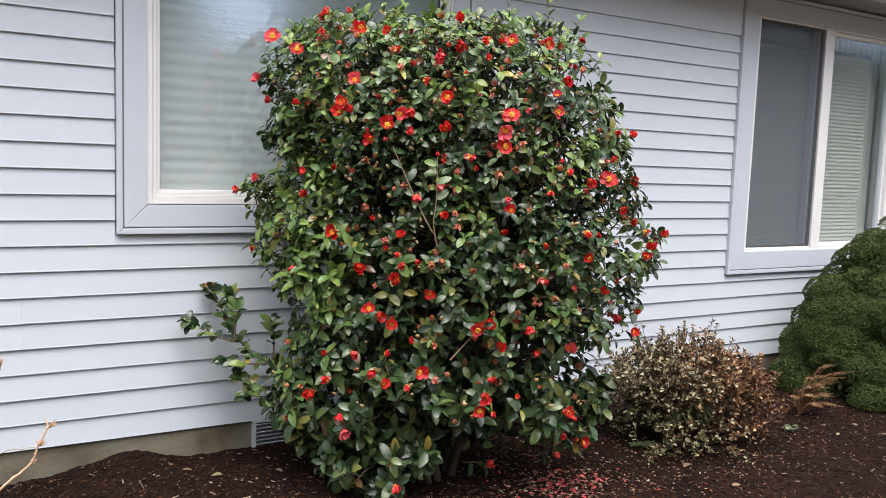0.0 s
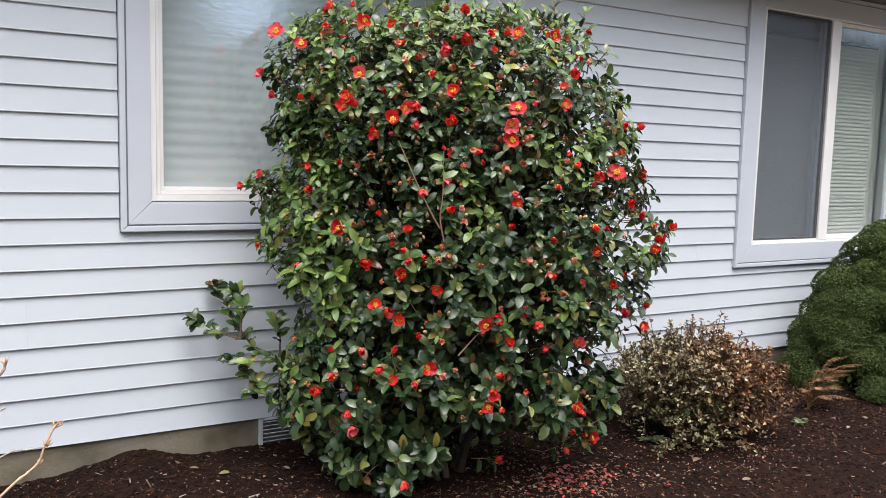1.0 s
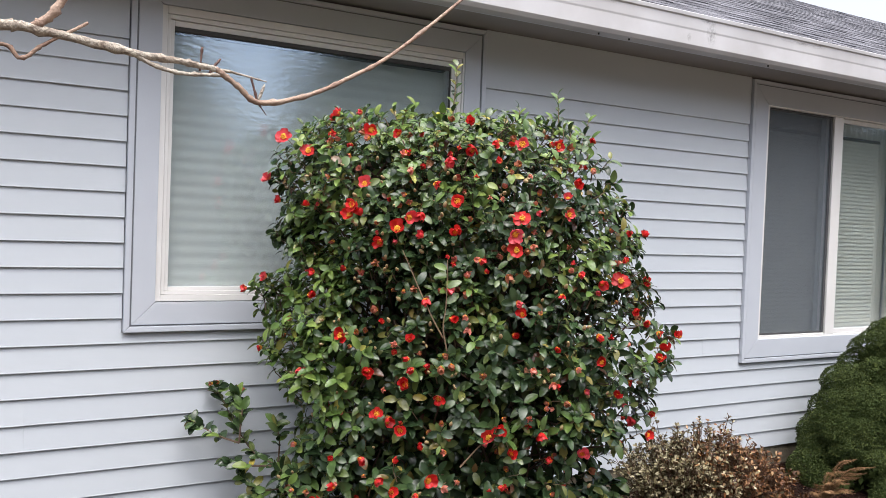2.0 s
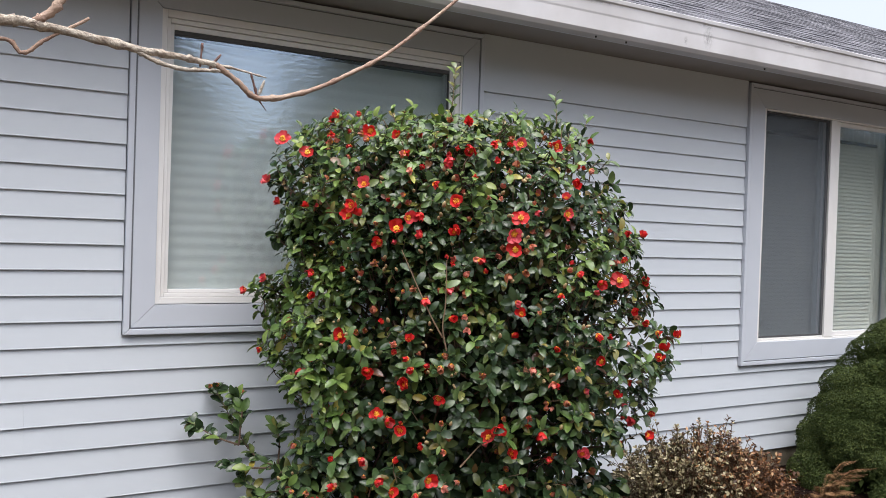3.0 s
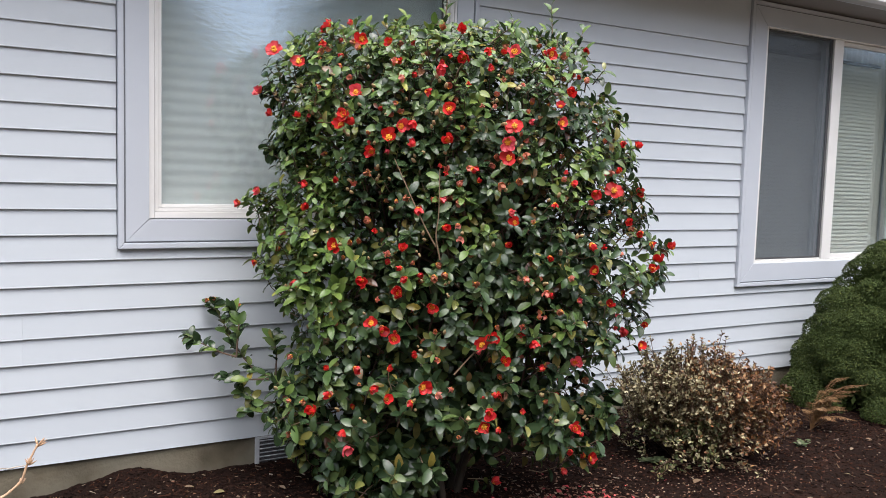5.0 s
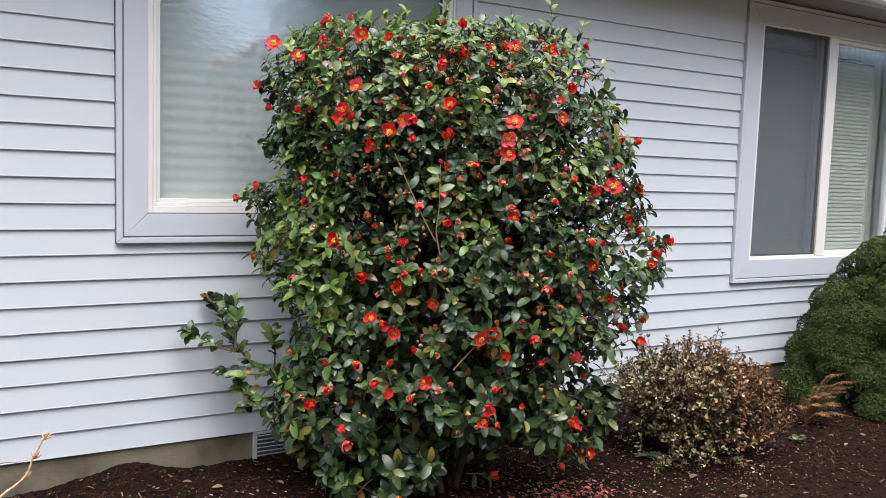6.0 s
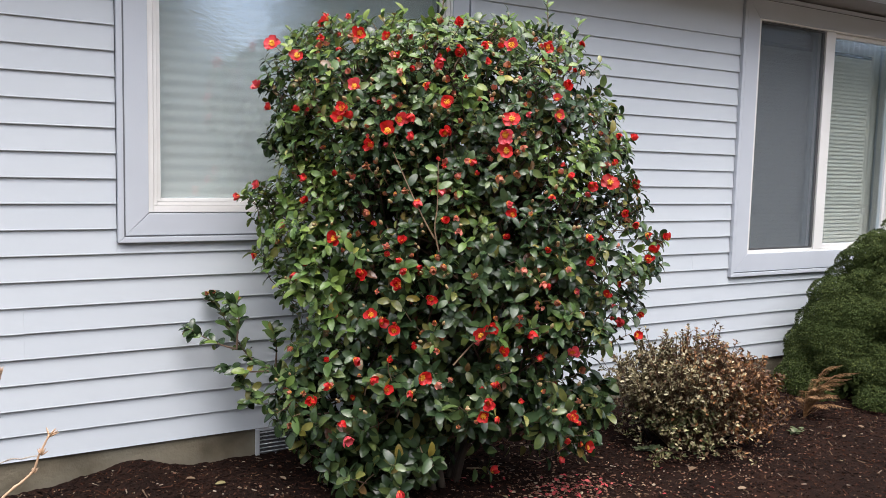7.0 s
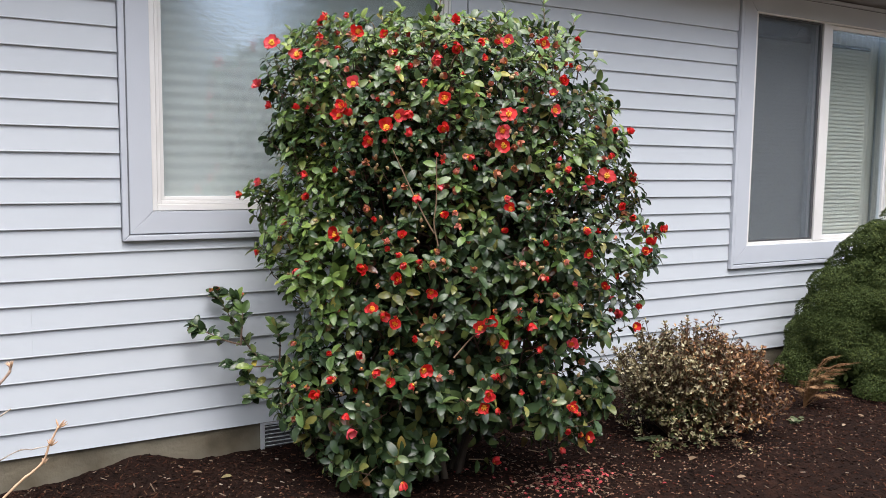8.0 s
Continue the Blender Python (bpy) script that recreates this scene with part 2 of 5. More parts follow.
RED_BARK = material("red_brown_young_bark", (0.26, 0.165, 0.115), 0.7, second=(0.12, 0.065, 0.048), scale=48, mix=0.8, third=(0.40, 0.31, 0.235), third_scale=15, bump=0.6, bump_scale=90)
SPUR_BARK = material("dark_spur_bark", (0.13, 0.062, 0.048), 0.7, second=(0.06, 0.032, 0.028), scale=60, mix=0.8, bump=0.5, bump_scale=110)
SHOOT = material("tan_shoot_bark", (0.40, 0.24, 0.13), 0.65, second=(0.30, 0.15, 0.08), scale=40, mix=0.7, third=(0.44, 0.34, 0.24), third_scale=10)
SHRUB_LEAF = material("small_bronzed_leaf", (0.12, 0.10, 0.05), 0.5, island=[(0.0, (0.0268, 0.0195, 0.0085)), (0.25, (0.0683, 0.0549, 0.0232)), (0.5, (0.1403, 0.1196, 0.0561)), (0.74, (0.2928, 0.2562, 0.1440)),
                                                                      (0.92, (0.5124, 0.4636, 0.3050)), (1.0, (0.1342, 0.0488, 0.0195))], second=(0.060, 0.040, 0.017), scale=60, mix=0.3, translucent=0.12, spec=0.3)
SHRUB_RUST = material("small_rusty_leaf", (0.15, 0.07, 0.03), 0.5, island=[(0.0, (0.0244, 0.0110, 0.0049)), (0.35, (0.0732, 0.0293, 0.0098)), (0.65, (0.1586, 0.0610, 0.0195)), (0.86, (0.3050, 0.1586, 0.0634)),
                                                                    (1.0, (0.5124, 0.3660, 0.2074))], second=(0.065, 0.026, 0.008), scale=60, mix=0.3, translucent=0.12, spec=0.3)
SHRUB_TWIG = material("red_brown_shrub_twig", (0.085, 0.043, 0.022), 0.8, second=(0.045, 0.026, 0.015), scale=40)
SHRUB_GREEN = material("small_green_leaf", (0.07, 0.12, 0.04), 0.5, island=[(0.0, (0.022, 0.034, 0.009)), (0.7, (0.06, 0.064, 0.019)), (0.9, (0.14, 0.13, 0.05)), (1.0, (0.38, 0.34, 0.18))], translucent=0.12, spec=0.3)
WEED = material("pale_weed_leaf", (0.0806, 0.1045, 0.0480), 0.55, random_ob=[(0.0, (0.0434, 0.0660, 0.0240)), (0.6, (0.0806, 0.1045, 0.0420)), (1.0, (0.1488, 0.1595, 0.0900))], second=(0.0496, 0.0660, 0.0300), scale=60, mix=0.4, translucent=0.2)
NEEDLE = material("conifer_spray", (0.0481, 0.0988, 0.0252), 0.8, island=[(0.0, (0.0268, 0.0439, 0.0146)), (0.5, (0.0500, 0.0695, 0.0207)), (0.9, (0.0781, 0.0976, 0.0268)), (1.0, (0.1098, 0.1342, 0.0366))],
                  third=(0.0275, 0.0442, 0.0101), third_scale=5.0, translucent=0.08, spec=0.15)
FERN = material("dry_fern", (0.20, 0.105, 0.045), 0.7, island=[(0.0, (0.10, 0.045, 0.018)), (0.6, (0.22, 0.115, 0.045)), (1.0, (0.38, 0.24, 0.12))], translucent=0.2)
SCREEN_LEAF = material("unseen_screen_leaf", (0.09, 0.10, 0.065), 0.7, island=[(0.0, (0.060, 0.070, 0.043)), (1.0, (0.15, 0.155, 0.105))], second=(0.06, 0.066, 0.043), scale=2.0)
BOUNCE_PAVING = material("unseen_bounce_paving", (0.14, 0.108, 0.076), 0.9, second=(0.105, 0.08, 0.056), scale=3.0, mix=0.6, bump=0.3, bump_scale=60, third=(0.19, 0.155, 0.115), third_scale=0.7)
SHADE = material("pleated_shade_fabric", (0.82, 0.825, 0.80), 0.85, second=(0.79, 0.795, 0.77), scale=4)
BLIND = material("cream_blind_slat", (0.78, 0.77, 0.69), 0.5, second=(0.72, 0.71, 0.63), scale=6)
PALE_CLOTH = material("cream_stand_in_cloth", (0.80, 0.79, 0.72), 0.9, second=(0.74, 0.73, 0.66), scale=7, mix=0.5, bump=0.1, bump_scale=300)
ROOM = material("room_plaster", (0.55, 0.53, 0.48), 0.9, second=(0.48, 0.46, 0.42), scale=2)
DARK_RAIL = material("dark_head_rail", (0.04, 0.037, 0.034), 0.5, second=(0.06, 0.055, 0.05), scale=8)


def glass(name, wave):
    """A thin pane: mostly clear, with a rippled gloss."""
    m = bpy.data.materials.new(name)
    m.use_nodes = True
    t = m.node_tree
    t.nodes.remove(t.nodes["Principled BSDF"])
    tr = t.nodes.new("ShaderNodeBsdfTransparent")
    tr.inputs[0].default_value = (0.93, 0.95, 0.94, 1)
    gl = t.nodes.new("ShaderNodeBsdfGlossy")
    gl.inputs["Roughness"].default_value = 0.08
    gl.inputs["Color"].default_value = (0.68, 0.82, 1.0, 1)
    lw = t.nodes.new("ShaderNodeLayerWeight")
    lw.inputs[0].default_value = 0.5
    pw = t.nodes.new("ShaderNodeMath")
    pw.operation = "POWER"
    pw.inputs[1].default_value = 4.0
    fr = t.nodes.new("ShaderNodeMath")
    fr.operation = "MULTIPLY_ADD"
    fr.inputs[1].default_value = 0.85
    fr.inputs[2].default_value = 0.21
    t.links.new(lw.outputs["Facing"], pw.inputs[0])
    t.links.new(pw.outputs[0], fr.inputs[0])
    co = t.nodes.new("ShaderNodeTexCoord")
    mp = t.nodes.new("ShaderNodeMapping")
    mp.inputs["Scale"].default_value = (0.55, 1.0, 1.7)
    n = t.nodes.new("ShaderNodeTexNoise")
    n.inputs["Scale"].default_value = 42.0
    n.inputs["Detail"].default_value = 3.0
    b = t.nodes.new("ShaderNodeBump")
    b.inputs["Strength"].default_value = wave
    b.inputs["Distance"].default_value = 0.003
    x = t.nodes.new("ShaderNodeMixShader")
    t.links.new(co.outputs["Object"], mp.inputs[0])
    t.links.new(mp.outputs[0], n.inputs["Vector"])
    t.links.new(n.outputs["Fac"], b.inputs["Height"])
    t.links.new(b.outputs[0], gl.inputs["Normal"])
    t.links.new(fr.outputs[0], x.inputs[0])
    t.links.new(tr.outputs[0], x.inputs[1])
    t.links.new(gl.outputs[0], x.inputs[2])
    t.links.new(x.outputs[0], t.nodes["Material Output"].inputs[0])
    return m


GLASS = glass("window_glass", 0.2)

SCREEN = bpy.data.materials.new("insect_screen")
SCREEN.use_nodes = True
st = SCREEN.node_tree
st.nodes["Principled BSDF"].inputs["Base Color"].default_value = (0.14, 0.16, 0.18, 1)
st.nodes["Principled BSDF"].inputs["Roughness"].default_value = 0.7
s_tr = st.nodes.new("ShaderNodeBsdfTransparent")
s_mx = st.nodes.new("ShaderNodeMixShader")
s_mx.inputs[0].default_value = 0.42
st.links.new(s_tr.outputs[0], s_mx.inputs[1])
st.links.new(st.nodes["Principled BSDF"].outputs[0], s_mx.inputs[2])
st.links.new(s_mx.outputs[0], st.nodes["Material Output"].inputs[0])

# ---------------------------------------------------------------- ground: one sheet to the horizon
def ground_z(x, y):
    """Height of the bed: falls gently away from the house, with a heap against the foundation."""
    z = -0.03 + 0.045 * max(y, -6.0) if y < 0 else -0.03
    near = math.exp(-((y + 0.1) / 0.35) ** 2) if y < 0.3 else 0.0
    z += near * (0.072 * math.exp(-((x - 1.94) / 0.15) ** 2) + 0.018 * math.exp(-((x - 1.72) / 0.14) ** 2) - 0.014 * math.exp(-((x - 1.3) / 0.2) ** 2))
    if -5 < y < 0.4 and -1 < x < 10:
        z += 0.012 * noise.noise((x * 3, y * 3, 0)) + 0.009 * noise.noise((x * 11, y * 11, 3)) + 0.009 * noise.noise((x * 31, y * 31, 7)) + 0.005 * noise.noise((x * 67, y * 67, 9))
    return z


def spaced(lo, hi, step, far):
    inner = list(np.arange(lo, hi + step / 2, step))
    out_hi, out_lo, d = [], [], step
    while d < far:
        d *= 1.6
        out_hi.append(hi + d)
        out_lo.append(lo - d)
    return out_lo[::-1] + inner + out_hi


gx, gy = spaced(0.6, 8.2, 0.022, 900), spaced(-2.7, 0.1, 0.02, 900)
gverts = [(x, y, ground_z(x, y)) for y in gy for x in gx]
nx = len(gx)
gfaces = [(j * nx + i, j * nx + i + 1, (j + 1) * nx + i + 1, (j + 1) * nx + i) for j in range(len(gy) - 1) for i in range(nx - 1)]
tagged(place("ground", raw("ground", gverts, gfaces, True), SOIL), "dark brown bark-mulched soil of the flower bed", "ground", kind="structure")

# unseen slab added beyond the bed to bounce warm light under the eave
bm = bmesh.new()
prism(bm, [(-3.0, -0.112), (-5.99, -0.247), (-11.0, -0.247), (-11.0, -0.45), (-3.0, -0.45)], -9.0, 20.0)
tagged(part("pavement", bm, BOUNCE_PAVING), "unseen beige slab added to bounce warm light up", "pavement", kind="structure")

# ---------------------------------------------------------------- house: wall behind the boards, foundation, roof
LAP = 0.1143
LAP0 = 1.1375                     # a board's lower edge; the rest follow at even steps
WEST, EAST = -4.0, 15.3
SOFFIT_Z = 2.725
# openings: outer edge of the casing (x0, x1, z0, z1)
CASE_A = (1.866, 3.755, 1.074, 2.712)
CASE_B = (5.955, 7.985, 0.733, 2.712)

house = thing("wall_north", (0, 0.035, 0), "pale blue-grey lap-sided house wall with two cased windows", "wall", kind="structure")


def wall_core():
    """The wall's body with the two openings through it."""
    bm = bmesh.new()
    y0, y1 = 0.0, 0.125
    a0, a1, az0, az1 = 2.010, 3.627, 1.226, 2.562
    b0, b1, bz0, bz1 = 6.130, 7.812, 0.888, 2.560
    for x0, x1, z0, z1 in ((WEST, a0, 0.11, 2.9), (a0, a1, 0.11, az0), (a0, a1, az1, 2.9), (a1, b0, 0.11, 2.9),
                           (b0, b1, 0.11, bz0), (b0, b1, bz1, 2.9), (b1, EAST, 0.11, 2.9)):
        add_box(bm, x0, x1, y0, y1, z0, z1)
    return part("wall_body", bm, SIDING, house)


wall_core()
for x0, x1 in ((WEST, CASE_A[0] - 0.003), (CASE_A[1] + 0.003, CASE_B[0] - 0.003), (CASE_B[1] + 0.003, EAST)):
    box("frieze_board", x0, x1, -0.036, -0.001, 2.399, SOFFIT_Z - 0.002, SIDING, house, 0.002)

foundation_bm = bmesh.new()
add_box(foundation_bm, WEST, EAST, 0.012, 0.2, -0.6, 0.118)
tagged(part("foundation", foundation_bm, CONCRETE), "stained grey concrete house foundation", "foundation", kind="structure")

# closed house body behind, so that no light leaks in
shell = bmesh.new()
for x0, x1, y0, y1, z0, z1 in ((WEST, WEST + 0.14, 0.2, 6.2, -0.5, 2.9), (EAST - 0.14, EAST, 0.2, 6.2, -0.5, 2.9), (WEST, EAST, 6.1, 6.2, -0.5, 2.9),
                               (WEST + 0.14, EAST - 0.14, 0.14, 6.1, 2.86, 2.9)):
    add_box(shell, x0, x1, y0, y1, z0, z1)
tagged(part("wall_back", shell, ROOM), "plain closing walls of the house", "wall", kind="structure")

# rooms behind the two windows
for k, (x0, x1) in enumerate(((1.2, 4.6), (5.2, 8.8))):
    bm = bmesh.new()
    for b in ((x0, x1, 2.0, 2.06, 0.2, 2.8), (x0, x0 + 0.06, 0.15, 2.0, 0.2, 2.8), (x1 - 0.06, x1, 0.15, 2.0, 0.2, 2.8), (x0, x1, 0.15, 2.06, 0.16, 0.2), (x0, x1, 0.15, 2.06, 2.8, 2.84)):
        add_box(bm, *b)
    tagged(part("room_wall_%d" % (k + 1), bm, ROOM), "plain plaster walls of a dim room", "wall", kind="structure")

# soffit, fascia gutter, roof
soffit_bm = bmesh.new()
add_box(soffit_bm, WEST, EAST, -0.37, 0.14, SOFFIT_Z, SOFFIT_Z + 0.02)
tagged(part("soffit", soffit_bm, SOFFIT), "soffit under the eave, grey darkened for shade", "soffit", kind="structure")

gutter = thing("gutter", (0, -0.36, 2.72), "white enamelled fascia gutter with grimy streaks", "gutter")
bm = bmesh.new()
prism(bm, [(0.0, -0.0186), (-0.074, -0.02046), (-0.080, -0.0186), (-0.092, -0.00279), (-0.095, 0.00186), (-0.093, 0.08556), (-0.0955, 0.09672), (-0.096, 0.1562), (-0.104, 0.1637), (-0.106, 0.1823),
           (-0.102, 0.186), (-0.096, 0.1767), (-0.090, 0.1581), (-0.074, 0.093), (-0.080, 0), (0.0, 0)], WEST, EAST + 0.2, 40)
part("trough", bm, GUTTER, gutter)
bm = bmesh.new()
add_box(bm, WEST, EAST + 0.2, 0.002, 0.022, -0.015, 0.185)
part("fascia_board", bm, TRIM, gutter)
for x in (4.22, 4.44, 5.6):
    bm = bmesh.new()
    bmesh.ops.create_cone(bm, cap_ends=True, segments=10, radius1=0.006, radius2=0.004, depth=0.01, matrix=pose(x, -0.055, -0.026, 180, 0, 0))
    part("weep_hole", bm, DARK_RAIL, gutter, "small dark screw head")

for x, z, w, h in ((5.044, 0.085, 0.05, 0.08), (5.02, 0.16, 0.09, 0.03), (4.15, 0.155, 0.25, 0.02), (5.9, 0.15, 0.3, 0.025), (4.86, 0.04, 0.02, 0.03)):
    bm = bmesh.new()
    rim = [bm.verts.new((math.cos(a * 0.3927), 0, math.sin(a * 0.3927))) for a in range(16)]
    bm.faces.new(rim)
    ob = part("grime_streak", bm, GRIME, gutter, "dark grime smear")
    ob.location = (x, -0.0975, z)
    ob.rotation_euler = (0, 0, 0)
    ob.scale = (w, 1, h)

roof = thing("roof", (0, -0.44, 2.89), "variegated grey asphalt shingle gable roof", "roof", kind="structure")
SLOPE = 0.5
run = 3.53
bm = bmesh.new()
prism(bm, [(0.0, 0.0), (run, run * SLOPE), (2 * run, 0.0), (2 * run, -0.05), (run, run * SLOPE - 0.06), (0.0, -0.03)], WEST - 0.3, EAST + 0.3)
part("roof_deck", bm, SHINGLE, roof)
tabs = Heap()
course = 0.143
cosr = 1 / math.sqrt(1 + SLOPE * SLOPE)
box_faces = [(0, 1, 2, 3), (4, 7, 6, 5), (0, 4, 5, 1), (1, 5, 6, 2), (3, 2, 6, 7), (0, 3, 7, 4)]
for c in range(int(run / cosr / course)):
    s0 = c * course
    x = 2.4 + rng.random() * 0.3
    while x < EAST + 0.3:
        w = rng.choice((0.18, 0.22, 0.27, 0.34, 0.42))
        d = 0.004 + rng.random() * 0.005
        ln = course * (1.05 if rng.random() < 0.6 else 0.85)
        s_lo, s_hi = s0 + course - ln, s0 + course + 0.02
        pts = []
        for h in (0.002, d):
            for u, s in ((x, s_lo), (x + w - 0.004, s_lo), (x + w - 0.004, s_hi), (x, s_hi)):
                lift = h * (1 if s == s_lo else 0.35)
                pts.append((u, s * cosr - lift * SLOPE * cosr, s * cosr * SLOPE + lift * cosr))
        tabs.add(pts, box_faces)
        x += w
place("shingles", tabs.mesh("shingles"), SHINGLE, roof)["kind"] = "stuff"

# ---------------------------------------------------------------- windows
def casing(parent, x0, x1, z0, z1, wide):
    """Moulded casing round an opening: an outer bead, a dark groove, a flat board, mitred at the corners."""
    def ring(name, o, i, y_back, y_front, mat, bev):
        ox0, ox1, oz0, oz1 = x0 + o, x1 - o, z0 + o, z1 - o
        ix0, ix1, iz0, iz1 = x0 + i, x1 - i, z0 + i, z1 - i
        sides = (((ox0, oz0), (ox1, oz0), (ix1, iz0), (ix0, iz0)), ((ox1, oz0), (ox1, oz1), (ix1, iz1), (ix1, iz0)),
                 ((ox1, oz1), (ox0, oz1), (ix0, iz1), (ix1, iz1)), ((ox0, oz1), (ox0, oz0), (ix0, iz0), (ix0, iz1)))
        for quad in sides:
            cx, cz = sum(q[0] for q in quad) / 4, sum(q[1] for q in quad) / 4
            bm = bmesh.new()
            shrink = [(q[0] + (0.0006 if q[0] < cx else -0.0006), q[1] + (0.0006 if q[1] < cz else -0.0006)) for q in quad]
            back = [bm.verts.new((a, y_back, b)) for a, b in shrink]
            front = [bm.verts.new((a, y_front, b)) for a, b in shrink]
            bm.faces.new(back)
            bm.faces.new(front[::-1])
            for k in range(4):
                bm.faces.new((back[k], back[k - 1], front[k - 1], front[k]))
            bmesh.ops.recalc_face_normals(bm, faces=bm.faces)
            bmesh.ops.bevel(bm, geom=bm.edges, offset=bev, segments=2, affect="EDGES", profile=0.7)
            part(name, bm, mat, parent)
    ring("casing_bead", 0.0, 0.027, 0.03, -0.022, TRIM, 0.004)
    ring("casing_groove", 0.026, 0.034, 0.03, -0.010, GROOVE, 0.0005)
    ring("casing_board", 0.033, wide, 0.03, -0.016, TRIM, 0.003)


def frame_ring(name, parent, x0, x1, z0, z1, wl, wr, wb, wt, y0, y1, mat, bev=0.003):
    """Four bars of a frame, butted."""
    for a in ((x0, x0 + wl, z0, z1), (x1 - wr, x1, z0, z1), (x0 + wl, x1 - wr, z0, z0 + wb), (x0 + wl, x1 - wr, z1 - wt, z1)):
        box(name, a[0], a[1], y0, y1, a[2], a[3], mat, parent, bev)


def pane(parent, x0, x1, y, z0, z1):
    ob = box("pane", x0, x1, y, y + 0.004, z0, z1, GLASS, parent)
    ob.visible_shadow = False
    return ob


window_a = thing("window_1", (0, 0, 0), "white-framed picture window in a blue-grey casing", "window", kind="structure")
casing(window_a, *CASE_A, 0.137)
frame_ring("window_frame", window_a, 2.000, 3.637, 1.214, 2.574, 0.026, 0.031, 0.030, 0.036, -0.009, 0.12, VINYL)
frame_ring("inner_bead", window_a, 2.027, 3.605, 1.245, 2.537, 0.016, 0.024, 0.018, 0.022, -0.002, 0.1, VINYL)
frame_ring("glazing_stop", window_a, 2.044, 3.580, 1.264, 2.514, 0.018, 0.033, 0.016, 0.026, 0.010, 0.1, VINYL)
pane(window_a, 2.061, 3.548, 0.03, 1.279, 2.489)
# dark strips before the glass paint the frame's shadow along its edge
box("gasket", 2.062, 3.547, 0.014, 0.029, 2.468, 2.489, DARK_RAIL, window_a, 0.002, "dark strip for the frame's shadow")
box("gasket", 3.541, 3.547, 0.014, 0.029, 1.28, 2.467, DARK_RAIL, window_a, 0.001, "dark strip for the frame's shadow")

window_b = thing("window_2", (0, 0, 0), "white vinyl sliding window with an insect screen", "window", kind="structure")
casing(window_b, *CASE_B, 0.162)
frame_ring("window_frame", window_b, 6.114, 7.826, 0.872, 2.573, 0.026, 0.05, 0.034, 0.034, -0.009, 0.12, VINYL)
box("meeting_stile", 6.868, 6.973, -0.01, 0.1, 0.907, 2.538, VINYL, window_b, 0.003)
box("track", 6.141, 6.867, 0.0, 0.1, 0.907, 0.919, VINYL, window_b, 0.002)
frame_ring("sash_frame", window_b, 6.974, 7.775, 0.908, 2.538, 0.010, 0.028, 0.036, 0.03, 0.012, 0.06, VINYL)
frame_ring("screen_frame", window_b, 6.141, 6.866, 0.920, 2.537, 0.006, 0.024, 0.012, 0.014, 0.004, 0.02, SEAM, 0.001)
pane(window_b, 6.142, 6.866, 0.06, 0.921, 2.536)
pane(window_b, 6.985, 7.746, 0.03, 0.945, 2.507)
box("insect_screen", 6.147, 6.842, 0.010, 0.012, 0.933, 2.522, SCREEN, window_b, 0, "dark grey mesh insect screen")

# pleated shade behind the first window
shade = thing("pleated_blind", (0, 0.1, 0), "closed pale grey-green pleated fabric blind", "blind")
bm = bmesh.new()
profile = [(-0.0032 * (0.5 - 0.5 * math.cos(2 * math.pi * i / 6)), 1.24 + i * 0.0095) for i in range(130)]
prism(bm, profile + [(0.02, profile[-1][1]), (0.02, 1.24)], 2.03, 3.60)
part("fabric", bm, SHADE, shade)
box("head_rail", 2.03, 3.60, -0.02, 0.03, 2.472, 2.52, DARK_RAIL, shade, 0.003)


def blind(x0, x1, z0, z1, y, label):
    """Horizontal slat blind, closed, with a dark head rail."""
    b = thing("window_blind", (0, y, 0), label, "window blind", "blinds behind the sliding window")
    box("head_rail", x0, x1, -0.02, 0.02, z1, z1 + 0.024, DARK_RAIL, b, 0.002)
    base = None
    z = z0
    while z < z1:
        if base is None:
            bm = bmesh.new()
            prism(bm, [(-0.009, -0.0160), (-0.0075, 0.0), (0.0, 0.0160), (0.002, 0.0160), (-0.0055, 0.0), (-0.007, -0.0160)], x0, x1)
            base = part("slat", bm, BLIND, b)
            base.location = (0, 0, z)
        else:
            s = base.copy()
            scene.collection.objects.link(s)
            s.location = (0, 0, z)
        z += 0.030
    return b


blind(6.15, 6.90, 0.90, 2.40, 0.125, "closed cream slat blind with a dark head rail")
blind(6.93, 7.62, 0.90, 2.40, 0.125, "closed cream slat blind behind clear glass")

# pale cloth added behind the second blind in place of a pale reflection
curtain = thing("curtain", (0, 0.17, 0), "pale cream cloth added for the pane's pale reflection", "curtain")
bm = bmesh.new()
folds = [(6.98 + 0.01 * i, 0.012 * math.sin(i * 0.9)) for i in range(114)]
rows = [[bm.verts.new((x, y + d, z)) for x, y in folds] for d in (0.0, 0.004) for z in (0.25, 2.66)]
for lo, hi, flip in ((rows[0], rows[1], False), (rows[2], rows[3], True)):
    for i in range(len(folds) - 1):
        quad = (lo[i], lo[i + 1], hi[i + 1], hi[i])
        bm.faces.new(quad[::-1] if flip else quad)
part("cloth", bm, PALE_CLOTH, curtain, smooth=True)
box("curtain_rod", 6.95, 8.16, -0.008, 0.012, 2.66, 2.68, VINYL, curtain, 0.003)

# vent in the foundation
vent = thing("foundation_vent", (2.661, 0.010, 0.030), "galvanised louvred crawl-space vent in the foundation", "vent")
frame_ring("vent_frame", vent, -0.145, 0.145, -0.075, 0.076, 0.022, 0.022, 0.012, 0.012, -0.014, 0.0, GALV, 0.003)
box("backing", -0.123, 0.123, -0.004, 0.0, -0.063, 0.064, SEAM, vent)
